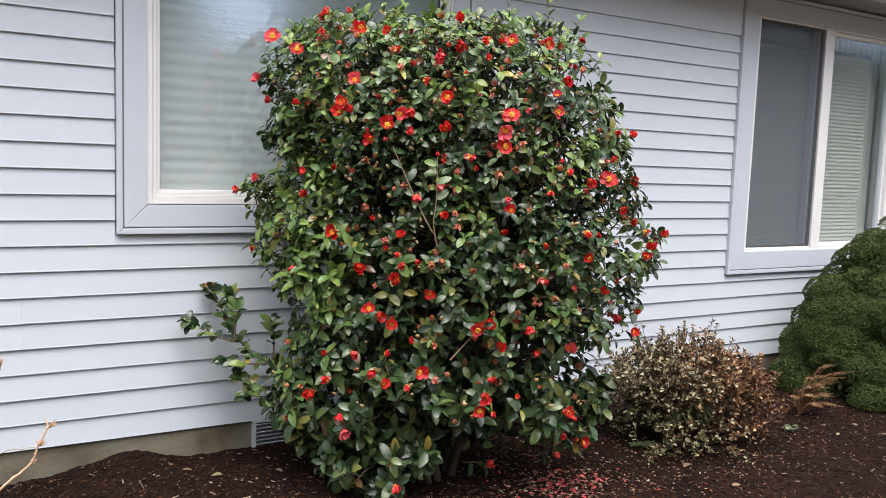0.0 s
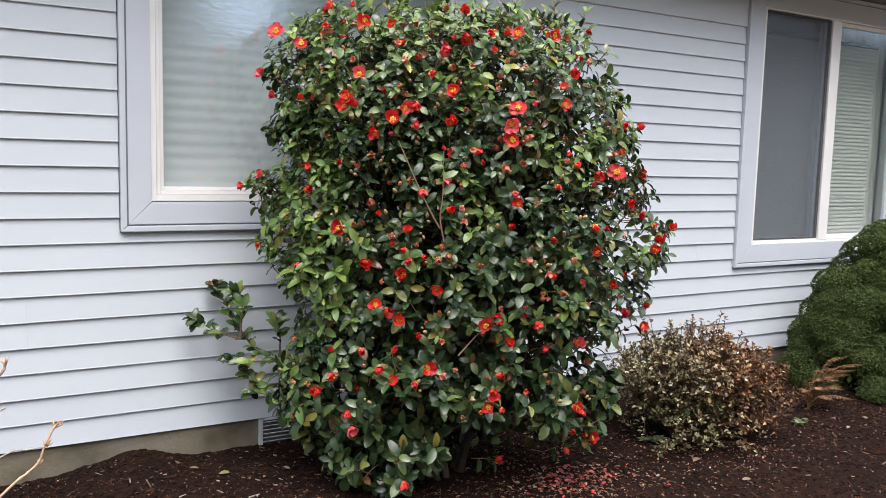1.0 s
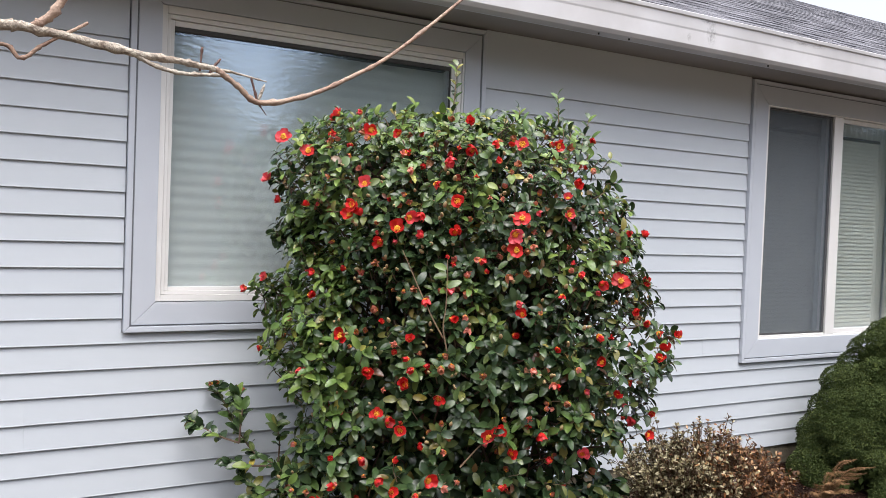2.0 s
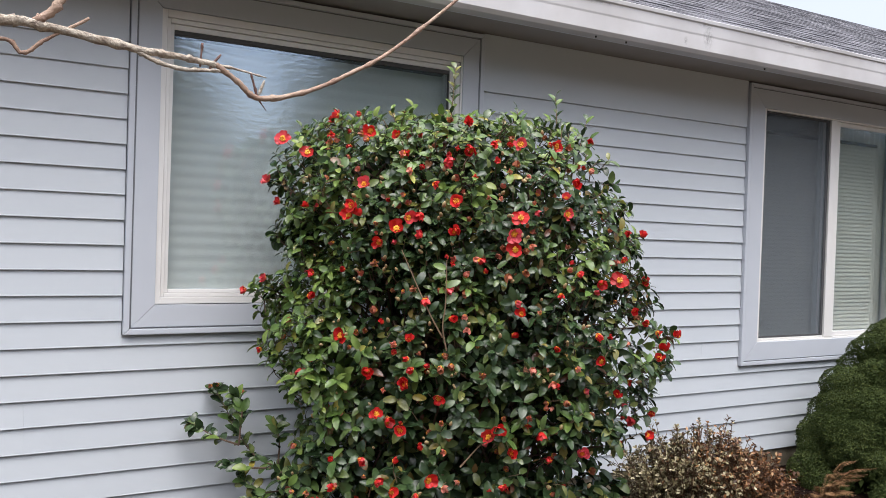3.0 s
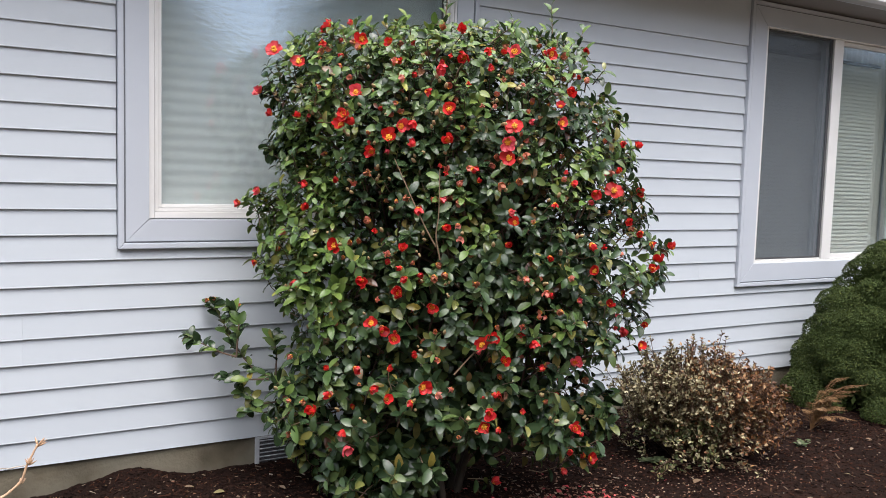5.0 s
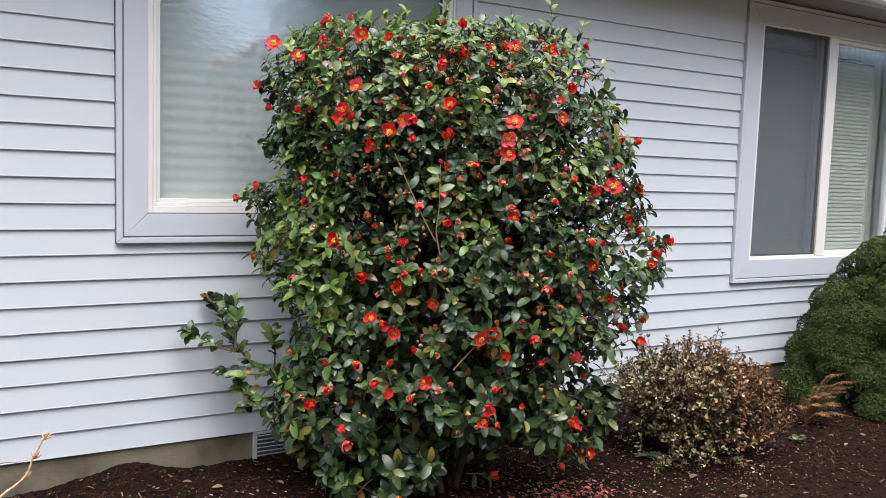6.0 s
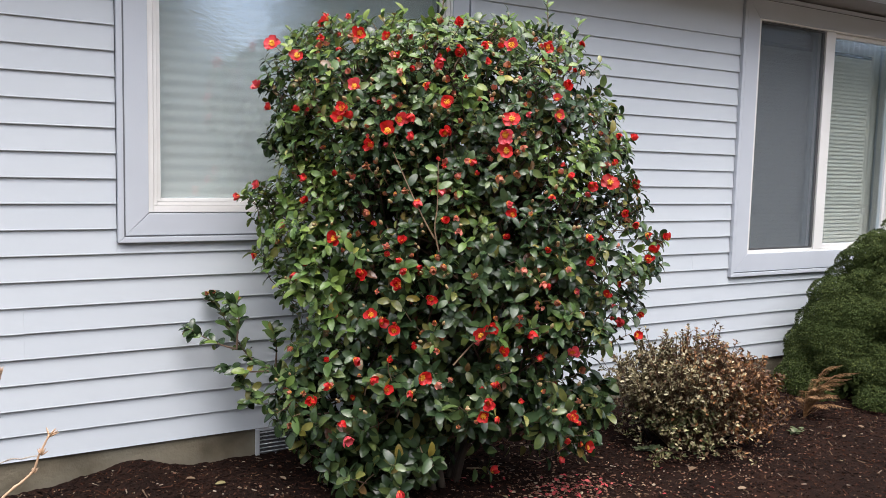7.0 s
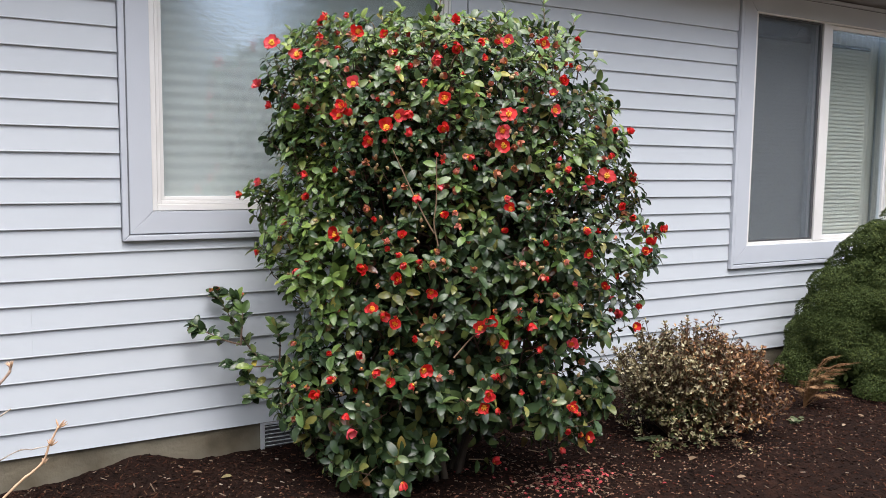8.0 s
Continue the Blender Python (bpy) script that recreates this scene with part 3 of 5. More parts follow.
for i in range(6):
    ob = box("louvre", -0.122, 0.122, -0.008, 0.008, -0.0015, 0.0015, GALV, vent)
    ob.location = (0, -0.006, -0.05 + i * 0.0205)
    ob.rotation_euler = (radians(-38), 0, 0)

# ---------------------------------------------------------------- leaves by the thousand
LEAF_T = [(0.0, 0.0), (0.2, 0.175), (0.52, 0.245), (0.8, 0.185), (0.94, 0.09), (1.0, 0.0)]


def leaf_template(fold=0.72, curl=0.2):
    """Leaf along +x, blade in xy, raised edges and a curled tip; 14 vertices, 10 faces."""
    v, f = [(0.0, 0.0, 0.0)], []
    rows = LEAF_T[1:-1]
    for t, w in rows:
        bow = -curl * t * t + 0.04 * math.sin(math.pi * t)
        v += [(t, w, bow + fold * w * 0.5), (t, 0.0, bow), (t, -w, bow + fold * w * 0.5)]
    v.append((1.0, 0.0, -curl))
    f += [(0, 2, 1), (0, 3, 2)]
    for i in range(len(rows) - 1):
        a, b = 1 + 3 * i, 4 + 3 * i
        f += [(a, a + 1, b + 1, b), (a + 1, a + 2, b + 2, b + 1)]
    k = 3 * len(rows) - 2
    f += [(k, k + 1, k + 3), (k + 1, k + 2, k + 3)]
    return np.array(v), f


def small_template():
    v = [(0, 0, 0), (0.45, 0.22, 0.05), (0.5, 0, 0.0), (0.45, -0.22, 0.05), (1, 0, -0.06)]
    return np.array(v, dtype=float), [(0, 2, 1), (0, 3, 2), (1, 2, 4), (2, 3, 4)]


def round_template():
    """A small leaf, broadest past its middle, with a rounded end."""
    v = [(0.55, 0, -0.02), (0, 0, 0), (0.3, 0.14, 0.03), (0.64, 0.215, 0.05), (0.9, 0.12, 0.0), (1, 0, -0.05), (0.9, -0.12, 0.0), (0.64, -0.215, 0.05), (0.3, -0.14, 0.03)]
    return np.array(v, dtype=float), [(0, k + 1 if k < 8 else 1, k) for k in range(1, 9)]


def unit(a):
    return a / np.maximum(np.linalg.norm(a, axis=-1, keepdims=True), 1e-9)


def frames_of(forward, normal):
    f = unit(forward)
    s = unit(np.cross(normal, f))
    n = np.cross(f, s)
    return f, s, n


def many(name, template, at, forward, normal, length, width, smooth=True):
    """One mesh of many copies of a template leaf."""
    tv, tf = template
    f, s, n = frames_of(forward, normal)
    L, W = length[:, None, None], width[:, None, None]
    v = at[:, None, :] + f[:, None, :] * tv[None, :, 0:1] * L + s[:, None, :] * tv[None, :, 1:2] * L * W + n[:, None, :] * tv[None, :, 2:3] * L
    k = len(tv)
    faces = [tuple(i * k + a for a in q) for i in range(len(at)) for q in tf]
    return raw(name, v.reshape(-1, 3), faces, smooth)


def leaf_matrix(at, forward, normal, length, width):
    f, s, n = frames_of(np.asarray(forward)[None], np.asarray(normal)[None])
    m = Matrix.Identity(4)
    for c, (vec, k) in enumerate(((f[0], length), (s[0], length * width), (n[0], length))):
        for r in range(3):
            m[r][c] = vec[r] * k
    m.translation = Vector(at)
    return m


# ---------------------------------------------------------------- the camellia
ACROSS = np.array([0.869, -0.494, 0.0])      # the bush's broad side
DEEP = np.array([0.494, 0.869, 0.0])         # towards the house
UP = np.array([0.0, 0.0, 1.0])
CAMELLIA_AT = Vector((3.203, -0.672, ground_z(3.203, -0.672) - 0.01))
REACH, EYE_Z = 3.92, 1.44                    # how far off and from what height the bush is looked at
# outline of the crown by height: z, reach to one side, reach to the other
CROWN = [(-0.02, -0.54, 0.02), (0.06, -0.62, 0.20), (0.13, -0.70, 0.52), (0.22, -0.78, 0.78), (0.36, -0.84, 0.83), (0.46, -0.85, 0.74), (0.53, -0.81, 0.73), (0.61, -0.74, 0.77), (0.69, -0.71, 0.85), (0.78, -0.74, 0.92),
         (0.90, -0.82, 0.96), (1.02, -0.88, 1.02), (1.12, -0.88, 1.04), (1.22, -0.88, 0.98), (1.33, -0.82, 0.93), (1.43, -0.77, 0.89), (1.55, -0.84, 0.86), (1.63, -0.86, 0.84), (1.72, -0.85, 0.80), (1.85, -0.88, 0.74),
         (1.95, -0.82, 0.68), (2.02, -0.74, 0.63), (2.07, -0.62, 0.55), (2.10, -0.42, 0.42), (2.12, -0.2, 0.25)]


def crown_at(z):
    zs, ls, rs = zip(*CROWN)
    return float(np.interp(z, zs, ls)), float(np.interp(z, zs, rs))


def crown_point(z, angle, r):
    lo, hi = crown_at(z)
    mid, half = (lo + hi) / 2, (hi - lo) / 2
    deep = min(0.50, half * 0.62 + 0.17 * max(0.0, 1 - z / 0.3))
    edge = 1.0 + 0.05 * noise.noise((math.cos(angle) * 2.2, math.sin(angle) * 2.2, z * 2.4)) + 0.05 * noise.noise((math.cos(angle) * 6, math.sin(angle) * 6, z * 6))
    off = ACROSS * (mid + half * r * edge * math.cos(angle)) + DEEP * (deep * (0.78 if math.sin(angle) > 0 else 1.0) * r * edge * math.sin(angle))
    out = unit(ACROSS * math.cos(angle) / half + DEEP * math.sin(angle) / deep)
    return off + UP * z, out


def seen_at(p):
    """Where a place of the crown lies when it is carried back to the bush's middle plane."""
    k = (REACH + p @ DEEP) / REACH
    return (p @ ACROSS) / k, EYE_Z + (p[2] - EYE_Z) / k


# where the flowers stand on the crown: along its broad side, and height
BLOOMS_OPEN_HIGH = [(-0.80, 1.99), (-0.69, 1.94), (-0.41, 2.05), (-0.43, 1.81), (-0.48, 1.71), (-0.49, 1.66), (-0.23, 1.67), (-0.28, 1.61), (-0.35, 1.55), (-0.01, 1.75), (-0.01, 1.61), (-0.51, 1.11), (0.28, 2.01), (0.44, 2.01), (0.53, 1.84), (0.29, 1.68), (0.26, 1.61), (0.27, 1.54), (0.5, 1.7), (0.76, 1.4)]
BLOOMS_OPEN_LOW = [(-0.6, 0.34), (-0.21, 0.9), (-0.06, 0.85), (-0.34, 0.76), (-0.23, 0.69), (-0.1, 0.47), (-0.39, 0.96), (0.17, 0.68), (0.22, 0.71), (0.28, 0.6), (0.61, 0.6), (0.22, 0.36), (0.2, 0.29), (0.70, 0.14), (0.62, 0.29), (0.91, 0.69)]
BLOOMS_SIDE_HIGH = [(-0.86, 1.8), (-0.81, 1.7), (-0.68, 1.7), (-0.55, 2.1), (-0.56, 2.08), (-0.58, 2.03), (-0.45, 2.12), (-0.28, 2.04), (0.05, 2.1), (-0.07, 1.93), (-0.12, 1.83), (-0.44, 1.67), (-0.16, 1.69), (-0.16, 1.58), (-0.65, 1.39), (-0.86, 1.35), (-0.95, 1.3), (-0.67, 1.29), (-0.02, 1.21), (-0.04, 1.35), (-0.21, 1.1), (-0.14, 1.3), (0.62, 2.02), (0.5, 1.77), (0.8, 1.63), (0.86, 1.6), (0.67, 1.4), (0.49, 1.34), (0.56, 1.43), (0.87, 1.39), (0.78, 1.49), (0.83, 1.27), (0.94, 1.17), (1.05, 1.14), (0.99, 1.08), (0.31, 1.24), (0.28, 1.3), (0.1, 1.49), (0.06, 1.99), (0.17, 2.01), (0.66, 1.16), (0.9, 1.21), (0.05, 2.1)]
BLOOMS_SIDE_LOW = [(-0.3, 0.73), (-0.42, 0.55), (-0.34, 0.45), (-0.26, 0.54), (-0.27, 0.4), (-0.15, 0.4), (-0.45, 0.17), (-0.46, 0.25), (-0.18, 0.98), (-0.2, 1.02), (-0.7, 0.95), (-0.54, 0.53), (-0.52, 0.41), (-0.19, -0.09), (-0.87, 1.03), (0.47, 0.56), (0.77, 0.63), (0.42, 0.7), (0.62, 0.18), (0.69, 0.15), (0.58, 0.09), (0.69, 1.03), (0.76, 0.87), (0.86, 0.74), (0.94, 0.78), (0.96, 1.04), (0.74, 0.69), (0.25, 0.01)]
BLOOMS_FADED = [(-0.25, 1.96), (-0.22, 1.89), (-0.05, 2.11), (-0.2, 1.34), (-0.37, 1.45), (0.05, 1.23), (-0.27, 1.08), (0.24, 1.89), (0.34, 1.56), (0.61, 1.91), (0.19, 1.77), (0.23, 1.42), (0.31, 1.43), (0.33, 1.53), (-0.03, 0.43), (-0.7, 0.22), (-0.06, 0.99), (0.0, 1.0), (0.57, 1.0), (0.47, 0.93), (0.14, 0.95), (0.37, 0.99), (0.54, 0.84), (0.65, 0.79)]
# open, twiggy hollows in the crown: along, height, radius
HOLLOWS = [(-0.46, 1.27, 0.10), (-0.29, 1.20, 0.09), (-0.14, 1.07, 0.08), (0.24, 1.84, 0.07), (0.17, 0.58, 0.09), (0.48, 0.77, 0.08), (0.02, 0.69, 0.06),
           (0.65, 0.52, 0.08), (0.49, 0.34, 0.07), (0.31, 1.20, 0.07), (-0.56, 0.95, 0.05), (0.06, 0.38, 0.06), (-0.05, 1.93, 0.06), (0.62, 1.18, 0.06), (0.12, 0.02, 0.09), (0.34, 0.08, 0.08), (-0.12, 0.20, 0.06), (0.42, 0.55, 0.10), (0.60, 0.38, 0.09), (0.30, 0.32, 0.08)]
# holes that show the wall behind
HOLES = [(-0.47, 0.34, 0.075), (0.84, 0.92, 0.06), (-0.80, 1.44, 0.05), (-0.72, 0.80, 0.04), (0.80, 0.56, 0.045)]


def front_of_crown(s, z):
    """A place on the house-averted face of the crown, and its outward direction."""
    lo, hi = crown_at(min(max(z, 0.0), 2.08))
    mid, half = (lo + hi) / 2, (hi - lo) / 2
    deep = min(0.50, half * 0.62 + 0.17 * max(0.0, 1 - z / 0.3))
    u = max(-0.98, min(0.98, (s - mid) / half))
    d = -deep * math.sqrt(1 - u * u) * 1.02
    out = unit(ACROSS * u / half - DEEP * math.sqrt(1 - u * u) / deep)
    k = (REACH + d) / REACH          # nearer places lie closer in
    return ACROSS * s * k + DEEP * d + UP * (EYE_Z + (z - EYE_Z) * k), out


def camellia():
    base_z = CAMELLIA_AT.z
    bush = thing("camellia_bush", CAMELLIA_AT, "tall rounded camellia bush with glossy leaves and red flowers", "bush")
    lift = np.array([0, 0, -base_z])
    # main stems fan out from the base
    stems = []
    for k in range(9):
        a = 2 * math.pi * k / 9 + rng.uniform(-0.3, 0.3)
        top, _ = crown_point(rng.uniform(1.1, 1.9), a, rng.uniform(0.35, 0.7))
        t = Vector(top + lift)
        foot = Vector((0.09 * math.cos(a), 0.06 * math.sin(a), -0.02))
        mid = foot.lerp(t, 0.4) + Vector((rng.uniform(-0.08, 0.08), rng.uniform(-0.05, 0.05), -0.05))
        line = smooth_line([foot, foot.lerp(mid, 0.5) + Vector((rng.uniform(-.03, .03), rng.uniform(-.03, .03), 0.0)), mid, mid.lerp(t, 0.55) + Vector((rng.uniform(-.05, .05), 0, 0.02)), t], 5)
        n = len(line)
        v, f = tube_arrays(line, [0.019 * (1 - 0.75 * i / n) for i in range(n)], 7)
        place("stem", raw("stem", v, f, True), BARK, bush)
        stems.append(line)
    # boughs and twigs
    twigs, tan_twigs = Heap(), Heap()
    P, F, N, L, W = [], [], [], [], []

    def leaf(at, fwd, nor, ln, wd):
        P.append(at), F.append(fwd), N.append(nor), L.append(ln), W.append(wd)

    def leaf_size(z):
        return rng.uniform(0.056, 0.084) * (1.0 if z < 0.7 else 0.88 if z < 1.2 else 0.74)

    def sprig(tip, out, count, reach, tan=False):
        """A twig that ends at tip, with alternate leaves along it and a whorl round its end, their faces turned the way the twig grows."""
        rise = 1.0 if tip[2] > 0.5 else 0.3      # low sprigs lean out, not up
        grow = unit(out * 0.8 + UP * rng.uniform(0.0, 0.9) * rise + nrng.normal(0, 0.28, 3))
        start = tip - grow * reach - out * 0.02
        start[2] = max(start[2], 0.03)
        mid = (start + tip) / 2 + nrng.normal(0, 0.010, 3)
        v, f = tube_arrays([start, mid, tip], [0.0031, 0.0025, 0.0015], 4)
        (tan_twigs if tan else twigs).add(v, f)
        turn = rng.uniform(0, 6.28)
        side0 = unit(np.cross(grow, [0.3, 0.2, 0.9]))
        side1 = np.cross(grow, side0)
        for i in range(count):
            u = i / max(1, count - 1)
            at = start + (tip - start) * (0.35 + 0.65 * u ** 0.7)
            turn += 2.4
            radial = side0 * math.cos(turn) + side1 * math.sin(turn)
            fwd = unit(radial + grow * (0.12 + 0.55 * u * rng.uniform(0.4, 1.2)) - UP * rng.uniform(-0.05, 0.28) * (1 - u))
            nor = grow * 0.9 + UP * rng.uniform(0.1, 0.6) * rise + nrng.normal(0, 0.34, 3)
            leaf(at, fwd, nor, leaf_size(tip[2]) * (0.72 if u > 0.9 else 1.0), rng.uniform(0.95, 1.22))
        return start

    def join(start):
        """A bough from the nearest of a few stems to a twig's foot."""
        line = rng.choice(stems)
        q = np.array(line[rng.randrange(len(line) // 3, len(line))])
        if np.linalg.norm(q - start) < 0.9:
            m = (q + start) / 2 + np.array([0, 0, -0.05]) + nrng.normal(0, 0.02, 3)
            v, f = tube_arrays(smooth_line([q, m, start], 3), [0.006, 0.0056, 0.0052, 0.0048, 0.0044, 0.004, 0.0034], 5)
            twigs.add(v, f)

    open_blooms = np.array(BLOOMS_OPEN_HIGH + BLOOMS_OPEN_LOW)
    # the outer growth stands in clumps, with darker gaps between them
    clumps = []
    for _ in range(9000):
        z = rng.uniform(0.02, 2.10)
        lo, hi = crown_at(z)
        if rng.random() < (hi - lo) / 1.9:
            p, _o = crown_point(z, rng.uniform(0, 2 * math.pi), 0.97)
            if not clumps or ((np.array(clumps) - p) ** 2).sum(1).min() > 0.135 ** 2:
                clumps.append(p)
    clumps = np.array(clumps)
    spots = []
    while len(spots) < 2450:
        z = rng.uniform(-0.02, 2.11)
        lo, hi = crown_at(z)
        if rng.random() > (hi - lo) / 1.9:
            continue
        a = rng.uniform(0, 2 * math.pi)
        back = math.sin(a) > 0.15
        if back and rng.random() < 0.6:
            continue
        deepset = rng.random() < 0.42
        r = rng.uniform(0.25, 0.82) if deepset else 1.0 - abs(rng.gauss(0, 0.07))
        p, out = crown_point(z, a, r)
        s, h = seen_at(p)
        if any((s - q[0]) ** 2 + (h - q[1]) ** 2 < q[2] ** 2 for q in HOLES):
            continue
        if not back and any((s - q[0]) ** 2 + (h - q[1]) ** 2 < (q[2] * (1.0 if r > 0.55 else 0.7)) ** 2 for q in HOLLOWS) and rng.random() < (0.96 if r > 0.5 else 0.5):
            continue
        if z < 0.75 and r > 0.6 and rng.random() < 0.22:
            continue
        if not back and ((h < 0.22 and s > -0.03 and rng.random() < 0.92) or (h < 0.34 and s > -0.30 and rng.random() < 0.42)):
            continue
        if math.hypot((s + 0.22) / 0.34, (h - 1.56) / 0.20) < 1 and not back and deepset:
            p, out = crown_point(z, a, 0.88)
        if r > 0.80 and ((clumps - p) ** 2).sum(1).min() > (0.062 + 0.022 * noise.noise(p * 3.0)) ** 2 and rng.random() < 0.86:
            continue
        # the rim is airier than the front
        if abs(math.cos(a)) > 0.75 and r > 0.74 and rng.random() < (0.0 if z > 1.2 else 0.30):
            continue
        if z < 0.3 and (out @ ACROSS) > 0.3 and rng.random() < 0.5:
            continue
        if not back and r > 0.8 and ((open_blooms - (s, h)) ** 2).sum(1).min() < 0.042 ** 2 and rng.random() < 0.85:
            continue
        spots.append((p + lift, out, z, deepset))
    for p, out, z, deepset in spots:
        if not deepset:
            p = p + out * rng.uniform(-0.02, 0.03)
        o = unit(out + UP * (0.6 if z > 1.85 else 0.12) * (z / 2.1))
        start = sprig(p, o, rng.randint(6, 9), rng.uniform(0.07, 0.15) * (1.0 if z < 1.6 else 0.85), not deepset and rng.random() < 0.4)
        if rng.random() < 0.38:
            join(start)
    # shaded old leaves deep inside the crown
    for _ in range(2600):
        z = rng.uniform(0.12, 1.98)
        a = rng.uniform(0, 2 * math.pi)
        p, out = crown_point(z, a, rng.uniform(0.1, 0.62))
        s, h = seen_at(p)
        if any((s - q[0]) ** 2 + (h - q[1]) ** 2 < q[2] ** 2 for q in HOLES):
            continue
        leaf(p + lift, nrng.normal(0, 1, 3), out + nrng.normal(0, 0.7, 3) + UP * 0.4, rng.uniform(0.05, 0.08), rng.uniform(0.95, 1.25))
    # fuller patches of the crown: along, height, reach, sprigs, how far they turn upwards
    for ps, pz, reach, count, lift_up in ((0.58, 1.68, 0.16, 34, 0.2), (0.70, 1.40, 0.12, 16, 0.2), (-0.22, 1.58, 0.26, 46, 0.9), (-0.78, 1.53, 0.06, 12, 0.3), (-0.62, 1.20, 0.12, 14, 0.4), (-0.80, 1.32, 0.07, 9, 0.3), (-0.90, 1.31, 0.06, 9, 0.3), (-0.55, 1.40, 0.16, 14, 0.6), (-0.76, 1.05, 0.11, 14, 0.3), (-0.72, 0.24, 0.11, 20, 0.1), (-0.76, 0.42, 0.08, 12, 0.1), (0.55, 0.28, 0.13, 15, 0.1), (0.62, 0.64, 0.12, 16, 0.1),
                                              (0.05, 1.30, 0.16, 14, 0.5)):
        for _ in range(count):
            p, out = front_of_crown(ps + rng.gauss(0, reach * 0.55), pz + rng.gauss(0, reach * 0.5))
            sprig(p - out * rng.uniform(0.0, 0.09) + lift, unit(out + UP * lift_up), rng.randint(6, 8), rng.uniform(0.07, 0.12), rng.random() < 0.4)
    # a leafy sprig behind every flower
    for s, z in BLOOMS_OPEN_HIGH + BLOOMS_OPEN_LOW + BLOOMS_SIDE_HIGH + BLOOMS_SIDE_LOW + BLOOMS_FADED:
        p, out = front_of_crown(s, z)
        sprig(p + lift - out * 0.005, out, rng.randint(5, 7), rng.uniform(0.08, 0.13), True)
    # slender twigs that stand clear of the leaves on the face of the crown
    for bough in ([(-0.03, 1.06), (-0.05, 1.17), (-0.04, 1.28), (-0.04, 1.48)], [(-0.05, 1.12), (-0.10, 1.21), (-0.17, 1.36), (-0.24, 1.52)], [(0.05, 0.52), (0.13, 0.62), (0.17, 0.66), (0.19, 0.71)]):
        line = smooth_line([front_of_crown(s, z)[0] + front_of_crown(s, z)[1] * (0.01 + 0.012 * i) + lift for i, (s, z) in enumerate(bough)], 5)
        n = len(line)
        v, f = tube_arrays(line, [0.0036 * (1 - 0.55 * i / n) for i in range(n)], 6)
        tan_twigs.add(v, f)
        for i in range(6, n, 2):
            d = unit(np.array(line[i]) - np.array(line[i - 1]))
            rad = unit(ACROSS * rng.choice((-1, 1)) + nrng.normal(0, 0.3, 3))
            leaf(np.array(line[i]), rad * 0.8 + d * 0.6, UP * 0.5 - DEEP * 0.8 + nrng.normal(0, 0.2, 3), rng.uniform(0.055, 0.072), 1.05)
    # tall shoots above the crown, and short ones along its rim
    short = [(rng.uniform(-0.78, 0.62), rng.uniform(0.07, 0.12)) for _ in range(30)]
    short = [(s, float(np.interp(s, [-0.85, -0.74, -0.62, -0.42, 0.42, 0.55, 0.68], [1.90, 2.0, 2.05, 2.08, 2.08, 2.04, 1.93])) + ln * 0.4, ln) for s, ln in short]
    for s, z, ln in short + [(-0.02, 2.34, 0.26), (0.45, 2.23, 0.2), (0.27, 2.17, 0.14), (0.60, 2.13, 0.13), (-0.21, 2.17, 0.1), (-0.31, 2.15, 0.08), (0.13, 2.13, 0.08), (-0.43, 2.13, 0.08)]:
        tip = ACROSS * s + DEEP * rng.uniform(-0.05, 0.05) + UP * z + lift
        start = tip - UP * ln - ACROSS * rng.uniform(-0.03, 0.03)
        v, f = tube_arrays([start, (start + tip) / 2, tip], [0.003, 0.0024, 0.0014], 5)
        tan_twigs.add(v, f)
        k = int(ln / 0.017)
        for i in range(k):
            at = start + (tip - start) * ((i + 1) / k)
            a = i * 2.4
            rad = ACROSS * math.cos(a) + DEEP * math.sin(a)
            leaf(at, rad * 0.6 + UP * 0.85, rad * -0.2 + UP * 0.6 - DEEP * 0.5, rng.uniform(0.038, 0.058), 1.0)
    # a stray low branch reaching out to one side
    bough = [(-0.58, 0.40), (-0.67, 0.45), (-0.80, 0.49), (-0.88, 0.52), (-0.95, 0.59), (-1.00, 0.66), (-1.05, 0.74), (-1.10, 0.81)]
    arms = [bough, [(-0.95, 0.59), (-0.95, 0.67), (-0.95, 0.75), (-0.98, 0.80)], [(-0.95, 0.59), (-1.04, 0.61), (-1.12, 0.64), (-1.18, 0.67)], [(-0.80, 0.49), (-0.91, 0.48), (-0.97, 0.48), (-1.01, 0.48)],
            [(-0.67, 0.41), (-0.82, 0.37), (-0.90, 0.39), (-0.94, 0.42)], [(-0.77, 0.49), (-0.77, 0.60), (-0.79, 0.67)], [(-0.66, 0.40), (-0.80, 0.33), (-0.90, 0.33)],
            # low sprigs on the other side
            [(0.50, 0.40), (0.62, 0.42), (0.71, 0.44), (0.79, 0.46)], [(0.52, 0.38), (0.64, 0.36), (0.73, 0.33), (0.80, 0.30)], [(0.6, 0.40), (0.69, 0.40), (0.76, 0.39)],
            [(0.42, 0.2), (0.56, 0.22), (0.66, 0.23)], [(0.45, 0.2), (0.6, 0.17), (0.72, 0.16)]]
    for arm in arms:
        other = arm[0][0] > 0
        line = smooth_line([ACROSS * s + UP * z + DEEP * (0.02 * i - 0.08) + lift for i, (s, z) in enumerate(arm)], 4)
        n = len(line)
        v, f = tube_arrays(line, [0.0052 * (1 - 0.7 * i / n) for i in range(n)], 5)
        twigs.add(v, f)
        for i in range(2 if other else 3, n):
            for _ in range((3 if other else 2) if i < n - 2 else 5):
                p = np.array(line[i])
                d = unit(np.array(line[i]) - np.array(line[i - 1]))
                rad = unit(nrng.normal(0, 1, 3) * np.array([1, 1, 0.5]))
